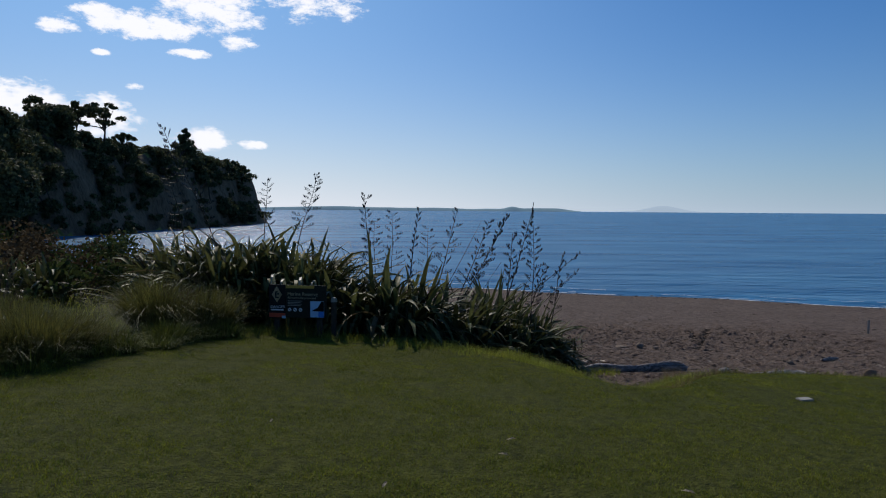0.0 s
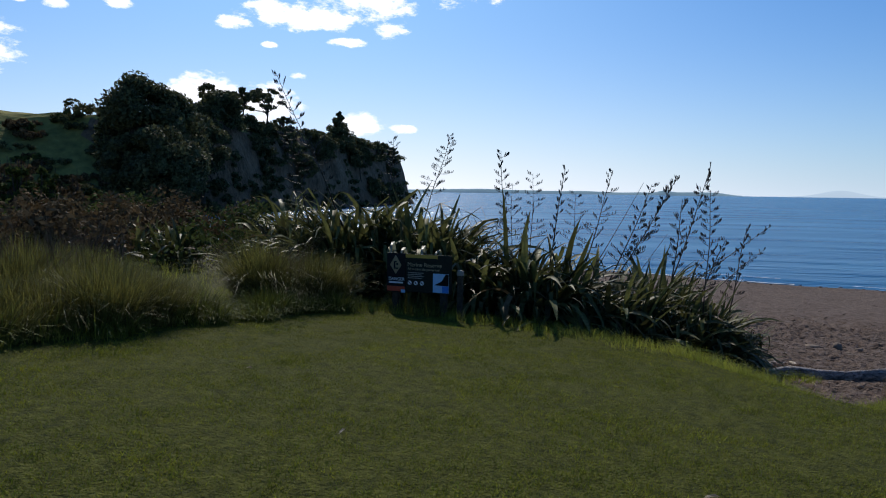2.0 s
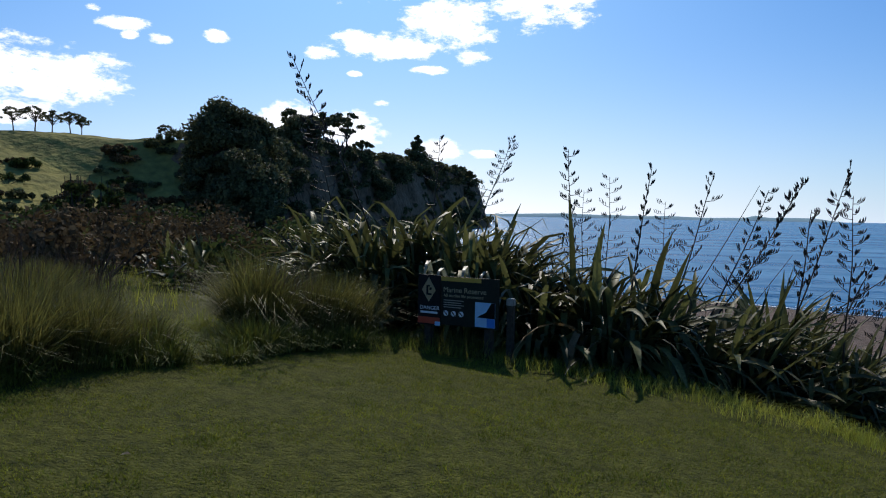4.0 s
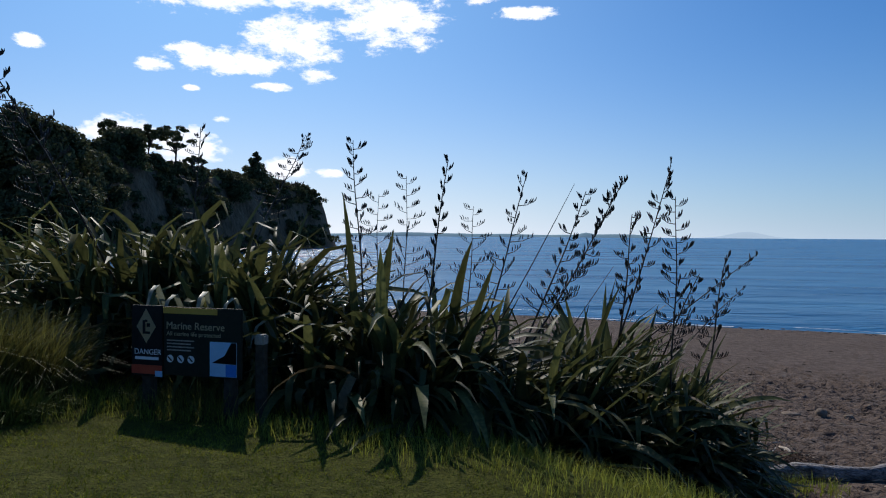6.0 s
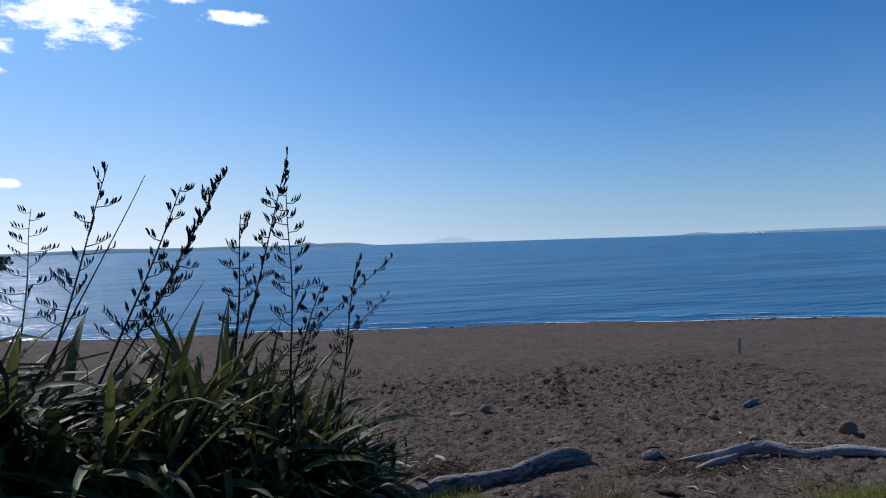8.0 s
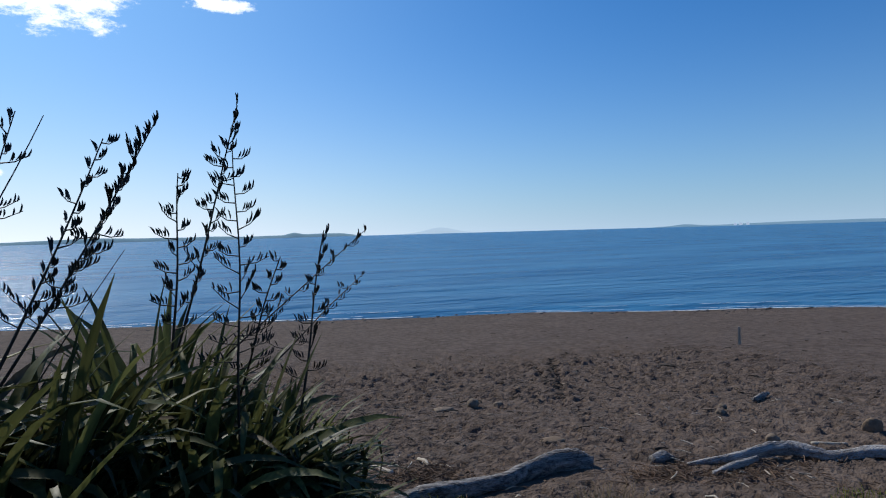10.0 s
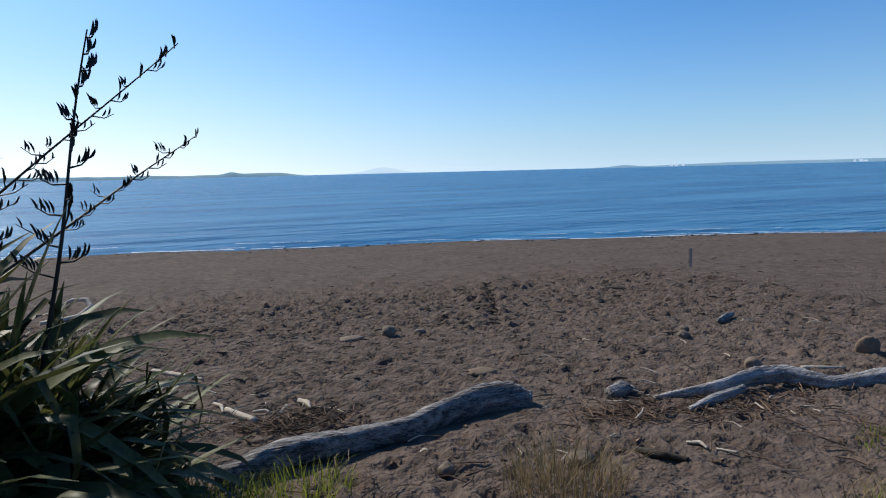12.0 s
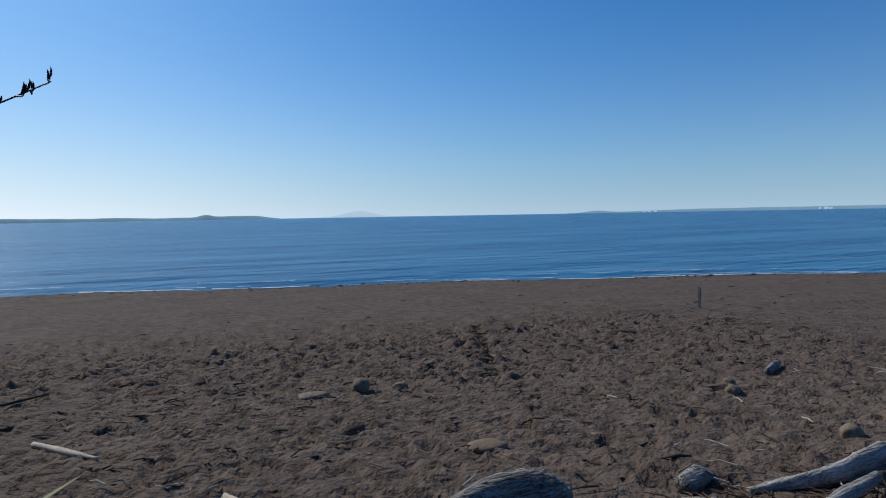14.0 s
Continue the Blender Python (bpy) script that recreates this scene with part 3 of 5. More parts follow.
def shrub(x, y, w, h, seed, mat, label, leaf=0.06, clumps=16, per=170, z=None, group="scrub beside the lawn"):
    r = random.Random(seed)
    z = (height_at(x, y) - 0.03) if z is None else z
    thing = empty("shrub", Matrix.Translation((x, y, z)), label, "shrub", group)
    tubes, centres, radii = [], [], []
    for k in range(clumps):
        a, q = r.uniform(0, 2 * math.pi), math.sqrt(r.random())
        e = Vector((math.cos(a) * w * q, math.sin(a) * w * q, h * (0.25 + 0.6 * r.random() * (1 - 0.45 * q * q))))
        centres.append(e)
        radii.append(min(w, h) * r.uniform(0.2, 0.36))
        tubes.append(([Vector((e.x * 0.15, e.y * 0.15, 0)), e * 0.6, e + Vector((0, 0, h * 0.12))], [0.012 * h + 0.004, 0.008 * h, 0.003 * h], 5))
    v, f = joined_tubes(tubes)
    mesh_object("branchwork", v, f, M_BARK, thing)
    v, f = leaf_cloud(centres, radii, per, leaf, seed)
    mesh_object("foliage", v, f, mat, thing)
    return thing


# ---- headland trees ----
def polar(az, dist):
    a = radians(az)
    return math.sin(a) * dist, math.cos(a) * dist


BIG = "broad dark evergreen tree massed at the cliff foot"
for i, (az, d, hgt, sp) in enumerate(((-37.6, 92, 16.6, 5.3), (-35.6, 95, 15.2, 4.4), (-39.6, 96, 13.0, 3.2), (-33.3, 104, 13.4, 3.8), (-36.4, 86, 9.5, 4.4), (-34.6, 90, 8.0, 3.2), (-39.0, 88, 8.5, 3.0))):
    x, y = polar(az, d)
    tree(x, y, hgt, sp, 100 + i, "round", z=0.3, label=BIG, leaf=0.27, per=300)
for i, (az, d, hgt, sp, kd) in enumerate(((-31.6, 120, 4.5, 4.0, "round"), (-32.6, 128, 7.4, 2.4, "sparse"), (-28.1, 134, 8.6, 3.8, "umbrella"), (-30.2, 130, 7.6, 2.4, "umbrella"), (-26.6, 138, 6.4, 2.2, "umbrella"), (-25.1, 140, 4.8, 3.0, "round"),
                                          (-23.7, 150, 4.0, 3.6, "round"), (-22.1, 163, 8.0, 4.2, "conifer"), (-21.0, 167, 5.4, 3.0, "conifer"), (-20.2, 170, 7.6, 1.7, "sparse"), (-19.2, 174, 4.2, 3.2, "round"),
                                          (-18.3, 180, 4.2, 3.0, "round"), (-17.3, 186, 6.0, 3.0, "round"), (-16.6, 190, 5.4, 2.2, "sparse"))):
    x, y = polar(az, d)
    x = min(x, -56.0)
    tree(x, y, hgt, sp, 140 + i, kd, label={"umbrella": "flat-topped dark pine on the cliff top", "conifer": "dark pointed conifer on the cliff top", "sparse": "thin open-crowned tree on the cliff top", "round": "low dark bushy tree on the cliff top"}[kd], per=190)
for i, (az, d, hgt, sp) in enumerate(((-42.4, 138, 3.6, 1.5), (-48.3, 142, 3.8, 1.5), (-49.0, 140, 4.2, 1.7), (-50.2, 142, 4.6, 1.9), (-51.3, 140, 4.8, 2.0), (-52.6, 140, 4.4, 1.9))):
    x, y = polar(az, d)
    tree(x, y, hgt, sp, 170 + i, "umbrella", label="small windblown tree on the grassy hill", leaf=0.2, per=48)
for i in range(150):
    r = random.Random(300 + i)
    thick = i % 2
    az, d = (r.uniform(-46.5, -39.5), r.uniform(80, 124)) if thick else (r.uniform(-55, -38), r.uniform(66, 122))
    x, y = polar(az, d)
    shrub(x, y, r.uniform(1.0, 2.8), r.uniform(1.0, 2.3), 300 + i, r.choice((M_TREE, M_GREENSCRUB, M_SCRUB)), "dark rounded bush on the grassy hillside", leaf=0.25, clumps=11, per=70, z=hz(x, y) - 0.1, group="bushes on the hillside")


def build_cliff_scrub():
    """Scrub that clings to the cliff and its edge, too far off to count."""
    r = random.Random(400)
    centres, radii = [], []
    for _ in range(170):
        y = r.uniform(86, 196)
        x = -54 - (r.uniform(5.5, 11) if r.random() < 0.8 else r.uniform(0, 5))
        w, h = r.uniform(1.4, 3.0), r.uniform(1.5, 3.4)
        for _ in range(9):
            a, q = r.uniform(0, 2 * math.pi), math.sqrt(r.random())
            cx, cy = x + math.cos(a) * w * q, y + math.sin(a) * w * q
            centres.append((cx, cy, max(hz(x, y), hz(cx, cy)) - 0.6 + h * (0.25 + 0.6 * r.random() * (1 - 0.45 * q * q))))
            radii.append(min(w, h) * r.uniform(0.2, 0.36))
    v, f = leaf_cloud(centres, radii, 80, 0.28, 401)
    tagged(mesh_object("cliff_scrub", v, f, M_TREE), "dark scrub clinging to the cliff and its edge", "scrub", kind="stuff")


build_cliff_scrub()


# ---- far shores ----
def far_ridge(name, label, a0, a1, dist, height_of, mat, steps=90):
    verts, faces = [], []
    for k in range(steps + 1):
        az = a0 + (a1 - a0) * k / steps
        h = height_of(k / steps)
        for dd, zz in ((0, SEA - 0.5), (20, SEA + h * 0.7), (60, SEA + h), (200, SEA - 0.5)):
            x, y = polar(az, dist + dd)
            verts.append((x, y, zz))
    for k in range(steps):
        for j in range(3):
            a = k * 4 + j
            faces.append((a, a + 4, a + 5, a + 1))
    return tagged(mesh_object(name, verts, faces, mat, smooth=True), label, "far shore", kind="structure")


def bumps(u, seed):
    return float(wave_noise(np.array([u * 10.0]), np.array([seed * 3.0]), 50 + seed, 4, 2.0)[0])


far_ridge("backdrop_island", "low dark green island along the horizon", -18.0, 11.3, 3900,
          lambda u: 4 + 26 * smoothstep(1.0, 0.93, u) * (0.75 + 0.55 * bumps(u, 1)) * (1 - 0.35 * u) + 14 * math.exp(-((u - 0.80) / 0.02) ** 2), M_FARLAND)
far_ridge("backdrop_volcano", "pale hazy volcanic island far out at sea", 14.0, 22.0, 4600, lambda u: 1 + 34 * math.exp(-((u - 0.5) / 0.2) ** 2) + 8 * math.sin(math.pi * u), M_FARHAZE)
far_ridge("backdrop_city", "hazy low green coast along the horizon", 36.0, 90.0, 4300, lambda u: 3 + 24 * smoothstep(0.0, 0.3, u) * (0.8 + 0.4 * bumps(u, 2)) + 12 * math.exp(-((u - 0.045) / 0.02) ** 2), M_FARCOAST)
r = random.Random(5)
for az in (42.2, 42.6, 43.1, 55.0, 55.4, 55.7):
    bm = bmesh.new()
    w, h = r.uniform(10, 20), r.uniform(9, 15)
    box(bm, -w / 2, w / 2, -6, 6, 0, h)
    ob = part("far_building", bm, M_FARWHITE)
    x, y = polar(az, 4230)
    ob.matrix_world = pose(x, y, SEA + 2, 0, 0, -az)
    tagged(ob, "pale block of buildings on the far coast", "building", "far buildings")


# ---- flax ----
def leaf_mesh(length, width, start, bend, power, fold, twist, kink, seed):
    """One sword leaf: base at the origin, leaning towards +y."""
    n = 9
    verts, faces = [], []
    y, z = 0.0, 0.0
    for k in range(n + 1):
        u = k / n
        ang = start + bend * u ** power
        if kink and u > kink:
            ang += radians(95) * min(1, (u - kink) / 0.08)
        ang = min(ang, radians(172))
        if k:
            y += math.sin(ang) * length / n
            z += math.cos(ang) * length / n
        w = width * (0.55 + 0.45 * min(1, u * 3.5)) * (1 - u ** 4) + 0.002
        t = twist * u
        side = Vector((math.cos(t), math.sin(t) * math.cos(ang), -math.sin(t) * math.sin(ang)))
        up = Vector((0, -math.cos(ang), math.sin(ang)))
        c = Vector((0, y, z))
        f = fold * (1 - 0.6 * u)
        verts += [c - side * w * 0.5 + up * f * w, c, c + side * w * 0.5 + up * f * w]
    for k in range(n):
        a = 3 * k
        faces += [(a, a + 1, a + 4, a + 3), (a + 1, a + 2, a + 5, a + 4)]
    me = bpy.data.meshes.new("leaf")
    me.from_pydata([tuple(v) for v in verts], [], faces)
    for p in me.polygons:
        p.use_smooth = True
    me.materials.append(M_FLAX)
    return me


STRAIGHT, ARCHING = [], []
rl = random.Random(11)
for k in range(11):
    STRAIGHT.append(leaf_mesh(1.0, rl.uniform(0.044, 0.062), radians(rl.uniform(-3, 3)), radians(rl.uniform(10, 58)), rl.uniform(1.6, 3.2), rl.uniform(0.2, 0.45), rl.uniform(-0.5, 0.5),
                              0.8 if k == 3 else 0, k))
for k in range(17):
    ARCHING.append(leaf_mesh(1.0, rl.uniform(0.044, 0.064), radians(rl.uniform(-4, 4)), radians(rl.uniform(30, 140)), rl.uniform(1.5, 3.0), rl.uniform(0.2, 0.45), rl.uniform(-0.7, 0.7),
                             rl.choice((0, 0, 0.5, 0.6, 0.7, 0.8)), 20 + k))
FLOPPED = []
for k in range(14):
    FLOPPED.append(leaf_mesh(1.0, rl.uniform(0.046, 0.066), radians(rl.uniform(-4, 4)), radians(rl.uniform(45, 120)), rl.uniform(2.6, 5.0), rl.uniform(0.2, 0.4), rl.uniform(-0.6, 0.6),
                             rl.choice((0, 0, 0.68, 0.76, 0.82, 0.88)), 60 + k))
DEAD = []
for k in range(6):
    me = leaf_mesh(1.0, rl.uniform(0.03, 0.05), 0.05, radians(rl.uniform(30, 90)), 1.5, 0.35, rl.uniform(-1.2, 1.2), rl.choice((0, 0.55, 0.7)), 120 + k)
    me.materials.clear()
    me.materials.append(M_FLAX_DEAD)
    DEAD.append(me)
DRY = []
for k in range(5):
    me = leaf_mesh(1.0, 0.04, 0.05, radians(rl.uniform(70, 140)), 1.6, 0.35, rl.uniform(-1.2, 1.2), rl.choice((0, 0.5)), 90 + k)
    me.materials.clear()
    me.materials.append(M_FLAX_DRY)
    DRY.append(me)


LEAF_FACES = [tuple(p.vertices) for p in ARCHING[0].polygons]
SHAPES = {me.name: np.array([v.co for v in me.vertices]) for me in ARCHING + FLOPPED}


def flax(x, y, reach, length, count, seed, label, lean=(0, 0), upright=0.35, z=None, dry=0.06, straight=0.3, dome=False):
    """A flax bush: fans of long sword leaves, upright in the middle and arching out around it."""
    r = random.Random(seed)
    z = height_at(x, y) if z is None else z
    thing = empty("flax_bush", Matrix.Translation((x, y, z)), label, "flax bush", "flax bushes at the lawn's edge")
    for k in range(count):
        a, q = r.uniform(0, 2 * math.pi), math.sqrt(r.random())
        bx, by = math.cos(a) * reach * q * 0.45, math.sin(a) * reach * q * 0.45
        bz = height_at(x + bx, y + by) - z
        up = r.random() < upright
        tilt = r.uniform(2, 18) if up else 12 + 64 * r.random() ** 0.8
        if dome:
            tilt = 4 + 62 * r.random()
        L = length * (r.uniform(0.75, 1.08) if up else r.uniform(0.6, 1.05))
        d = math.degrees(math.atan2(by + lean[1] + r.gauss(0, 0.35), bx + lean[0] + r.gauss(0, 0.35))) - 90
        L *= 1 - 0.26 * max(0.0, -math.sin(radians(d + 90))) * math.sin(radians(tilt))
        reach_x = x + bx + math.cos(radians(d + 90)) * L * math.sin(radians(tilt)) * 0.8
        reach_y = y + by + math.sin(radians(d + 90)) * L * math.sin(radians(tilt)) * 0.8
        if -3.1 < reach_x < -1.3 and reach_y < 8.95:
            continue
        ob = new("leaf", r.choice(DRY) if r.random() < dry else r.choice(STRAIGHT if r.random() < (0.8 if up else straight) else ARCHING))
        if dome and not up and r.random() < 0.75:
            ob.data = r.choice(FLOPPED)
        ob.parent = thing
        wd = r.uniform(0.85, 1.4) * 1.65
        if tilt > 52 and r.random() < 0.3:
            ob.data, L = r.choice(DEAD), L * 0.75
        ob.matrix_local = Matrix.Translation((bx, by, bz - 0.02)) @ Euler((0, 0, radians(d + r.gauss(0, 25)))).to_matrix().to_4x4() @ Euler((-radians(tilt), 0, radians(r.gauss(0, 20)))).to_matrix().to_4x4() @ Matrix.Diagonal((wd, L, L, 1))
    # inner leaves fill the bush, in the copy darkened for shade
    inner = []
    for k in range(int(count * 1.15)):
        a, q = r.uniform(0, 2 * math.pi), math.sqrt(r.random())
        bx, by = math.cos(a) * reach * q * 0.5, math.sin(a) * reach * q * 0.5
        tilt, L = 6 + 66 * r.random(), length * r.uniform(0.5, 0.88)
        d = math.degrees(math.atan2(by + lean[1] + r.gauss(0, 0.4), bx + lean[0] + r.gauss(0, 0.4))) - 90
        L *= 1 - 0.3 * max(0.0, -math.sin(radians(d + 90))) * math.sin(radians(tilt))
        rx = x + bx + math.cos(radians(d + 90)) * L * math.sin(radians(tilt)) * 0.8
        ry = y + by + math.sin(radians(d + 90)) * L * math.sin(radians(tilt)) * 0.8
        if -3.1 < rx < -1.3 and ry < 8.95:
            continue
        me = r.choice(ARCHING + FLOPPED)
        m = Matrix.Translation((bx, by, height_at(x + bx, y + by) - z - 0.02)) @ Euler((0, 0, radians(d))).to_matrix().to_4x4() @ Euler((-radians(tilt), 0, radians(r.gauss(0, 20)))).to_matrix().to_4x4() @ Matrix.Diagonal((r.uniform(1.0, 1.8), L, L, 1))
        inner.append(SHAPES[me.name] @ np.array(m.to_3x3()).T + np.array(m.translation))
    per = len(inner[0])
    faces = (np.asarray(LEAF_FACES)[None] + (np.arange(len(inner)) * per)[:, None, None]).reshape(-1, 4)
    tagged(mesh_object("inner_leaves", np.concatenate(inner), faces, M_FLAX_INNER_SHADE, thing, smooth=True), "crowded inner leaves, coloured dark for shade", kind="stuff")
    return thing


def pod_mesh_into(verts, faces, p, d, ln, wd):
    """A narrow curved pod from p along d."""
    d = d.normalized()
    u = d.orthogonal().normalized()
    w = d.cross(u)
    o = len(verts)
    rings = ((0.0, 0.25), (0.35, 1.0), (0.75, 0.8), (1.0, 0.1))
    for s, rr in rings:
        c = p + d * ln * s + u * ln * 0.12 * math.sin(s * math.pi)
        for k in range(4):
            a = k * math.pi / 2
            verts.append(c + (u * math.cos(a) + w * math.sin(a)) * wd * rr)
    for i in range(3):
        for k in range(4):
            a, b = o + i * 4 + k, o + i * 4 + (k + 1) % 4
            faces.append((a, b, b + 4, a + 4))


def stalk(bush, base, tip, seed, bow=0.06, pods=18, thick=0.015, pod=0.07, start=0.38, spread=0.24, dense=1.4, each=(4, 7)):
    """A flower stalk with side branches that carry upright seed pods."""
    r = random.Random(seed)
    inv = bush.matrix_world.inverted()
    b, t = inv @ Vector(base), inv @ Vector(tip)
    axis_v = t - b
    spread *= 1.25
    L = axis_v.length
    side = axis_v.cross(Vector((0, 0, 1)))
    side = (side if side.length > 0.1 else Vector((1, 0, 0))).normalized()
    ph = r.uniform(0, 6)
    path = []
    for k in range(13):
        u = k / 12
        wob = side * (math.sin(u * 9 + ph) * 0.010 * L * u) + Vector((0, 0, 1)) * math.sin(u * math.pi) * bow * L
        path.append(b + axis_v * u + wob)
    tubes = [(path, [thick * (1 - 0.72 * k / 12) for k in range(13)], 6)]
    heads = []
    pods = int(pods * dense)
    for k in range(pods):
        u = start + (1 - start) * (k + 0.5) / pods
        i = min(11, int(u * 12))
        p = path[i].lerp(path[i + 1], u * 12 - i)
        a = (1 if k % 2 else -1)
        out = (side * a + axis_v.normalized() * 0.35 + Vector((r.gauss(0, 0.5), r.gauss(0, 0.5), r.gauss(0, 0.15)))).normalized()
        ln = spread * (1.15 - 0.75 * (u - start) / (1 - start)) * r.uniform(0.7, 1.2)
        e = p + out * ln
        tubes.append(([p, p.lerp(e, 0.55) + Vector((0, 0, -0.012)), e + Vector((0, 0, 0.012))], [thick * 0.38, thick * 0.3, thick * 0.2], 4))
        pv, pf = [], []
        npod = r.randint(*each)
        for m in range(npod):
            q = p.lerp(e, 0.35 + 0.65 * (m + r.random() * 0.5) / npod)
            pod_mesh_into(pv, pf, q, Vector((r.gauss(0, 0.16), r.gauss(0, 0.16), 1.0)) + out * 0.45, pod * r.uniform(0.75, 1.25), pod * 0.12)
        heads.append((pv, pf))
    v, f = joined_tubes(tubes)
    st = mesh_object("flower_stalk", v, f, M_STALK, bush, smooth=True)
    for pv, pf in heads:
        mesh_object("seed_head", pv, pf, M_POD, st)
    return st


FL = "large green flax bush with long arching sword leaves"
flax_a = flax(-3.9, 10.6, 1.5, 2.5, 380, 1, FL + " behind the sign", upright=0.04, straight=0.12, dome=True)
flax_a2 = flax(-2.5, 10.3, 1.3, 2.3, 350, 2, FL + " behind the sign", upright=0.03, lean=(0.1, -0.15), straight=0.12, dome=True)
flax_a3 = flax(-5.2, 11.2, 1.3, 2.2, 260, 3, FL + " beside brown scrub", upright=0.04, straight=0.12, dome=True)
flax_b = flax(-0.45, 9.65, 1.25, 2.1, 300, 4, "large green flax bush with arching leaves at the lawn's edge", upright=0.04, lean=(0.25, -0.02), straight=0.15)
flax_b2 = flax(0.75, 9.95, 1.15, 2.1, 290, 5, "large green flax bush with arching leaves at the lawn's edge", upright=0.07, lean=(0.35, -0.05), straight=0.18)
flax_c = flax(1.85, 10.5, 1.15, 1.9, 340, 6, "green flax bush with upright leaves beside the sand", upright=0.14, lean=(0.3, -0.1), dry=0.06, straight=0.22)
flax_c2 = flax(1.5, 10.95, 0.45, 2.2, 75, 7, "tight upright fan of flax leaves", upright=0.95)
flax_c3 = flax(2.42, 10.75, 0.7, 1.36, 300, 9, "low outer flax leaves spreading over the sand", upright=0.3, lean=(0.12, -0.05), dry=0.0, straight=0.5)
flax_b3 = flax(-1.35, 9.6, 1.0, 1.75, 220, 8, FL + " beside the sign", upright=0.0, lean=(0.2, -0.05), straight=0.1)


def single_leaf(bush, base, heading, tilt, length, mesh, width=1.7):
    ob = new("leaf", mesh)
    ob.parent = bush
    ob.matrix_local = bush.matrix_world.inverted() @ pose(*base, 0, 0, heading) @ Euler((-radians(tilt), 0, 0)).to_matrix().to_4x4() @ Matrix.Diagonal((width, length, length, 1))


OVER = leaf_mesh(1.0, 0.055, radians(5), radians(105), 1.3, 0.25, 0.3, 0, 200)
single_leaf(flax_c, (1.0, 9.75, 0.55), -80, 20, 1.25, OVER, 1.9)
single_leaf(flax_c, (2.0, 9.8, 0.2), -60, 30, 1.0, OVER, 1.8)
single_leaf(flax_b2, (0.6, 9.1, 0.5), -120, 25, 1.1, OVER, 1.8)

# folded leaves above the sign, their glint put into a pale colour
FOLDED = leaf_mesh(1.0, 0.055, radians(0), radians(50), 2.0, 0.2, 0.15, 0.72, 210)
FOLDED.materials.clear()
FOLDED.materials.append(M_FLAX_PALE)
for x, y, z, h, ln in ((-2.5, 9.15, 1.05, 176, 1.05), (-2.2, 9.1, 1.0, 184, 1.2), (-1.9, 9.15, 1.0, 170, 1.1), (-1.6, 9.2, 0.85, 160, 1.0), (-2.75, 9.2, 1.1, 186, 1.1)):
    single_leaf(flax_a2, (x, y, z), h, 14, ln, FOLDED, 1.15)

stalk(flax_a, (-4.0, 10.4, 1.5), (-4.61, 8.66, 4.41), 1, bow=0.03, pods=20, thick=0.014)
stalk(flax_a3, (-5.0, 11.0, 1.3), (-4.95, 9.6, 3.75), 2, pods=14)
stalk(flax_a2, (-3.5, 11.0, 1.6), (-3.4, 11.1, 3.6), 3, pods=14, pod=0.05)
stalk(flax_a2, (-2.9, 10.9, 1.4), (-2.78, 13.4, 3.85), 4, pods=20, bow=0.03)
stalk(flax_b3, (-1.0, 10.1, 0.8), (-1.2, 10.2, 3.28), 5, pods=17, bow=0.0)
stalk(flax_b3, (-1.05, 10.9, 0.9), (-1.1, 11.0, 2.75), 6, pods=12, thick=0.010, pod=0.06, bow=0.0)
stalk(flax_b3, (-0.7, 10.5, 0.9), (-0.66, 10.6, 2.93), 7, pods=14, thick=0.010, pod=0.06, bow=0.0)
stalk(flax_b, (-0.35, 9.5, 0.8), (-0.07, 9.4, 2.97), 8, pods=16, bow=0.0, spread=0.09)
stalk(flax_b, (0.0, 10.6, 0.9), (0.08, 11.0, 2.6), 9, pods=11, thick=0.010, pod=0.06, bow=0.0)
stalk(flax_b2, (0.1, 10.6, 0.7), (0.7, 11.0, 3.0), 10, pods=15, bow=-0.02)
stalk(flax_b2, (0.1, 9.9, 0.8), (1.15, 9.8, 2.77), 11, pods=0, bow=-0.02, thick=0.010)
stalk(flax_b2, (0.5, 10.2, 0.7), (1.715, 10.4, 2.85), 12, pods=26, bow=-0.03, spread=0.2, thick=0.014, dense=1.9)
stalk(flax_b2, (0.5, 10.2, 0.7), (1.35, 10.6, 2.75), 13, pods=16, bow=-0.03, spread=0.19)
stalk(flax_c, (1.6, 10.9, 0.6), (2.28, 10.76, 3.05), 14, pods=22, bow=-0.04, spread=0.17, thick=0.014)
stalk(flax_c, (1.7, 10.8, 0.6), (1.85, 10.6, 2.5), 15, pods=14, bow=-0.02, spread=0.18)
stalk(flax_c, (2.2, 10.3, 0.1), (2.25, 10.28, 2.67), 16, pods=18, bow=0.0, spread=0.19, thick=0.013)
stalk(flax_c, (1.7, 11.5, 0.6), (3.39, 11.28, 2.06), 17, pods=22, bow=0.0, thick=0.011, pod=0.058, spread=0.14, start=0.35, dense=1.0, each=(2, 5))
stalk(flax_c, (2.1, 11.4, 0.2), (2.55, 10.6, 1.85), 18, pods=12, bow=0.0, spread=0.16)
stalk(flax_c, (2.6, 10.7, 0.1), (2.95, 11.0, 2.05), 19, pods=12, bow=-0.03, spread=0.13)
stalk(flax_c, (2.35, 11.2, 0.75), (3.49, 12.14, 1.59), 20, pods=18, bow=0.0, thick=0.011, pod=0.058, spread=0.14, start=0.25, dense=1.0, each=(2, 5))
stalk(flax_c, (0.6, 9.9, 0.4), (1.55, 9.9, 1.95), 21, pods=0, bow=0.02, thick=0.008)


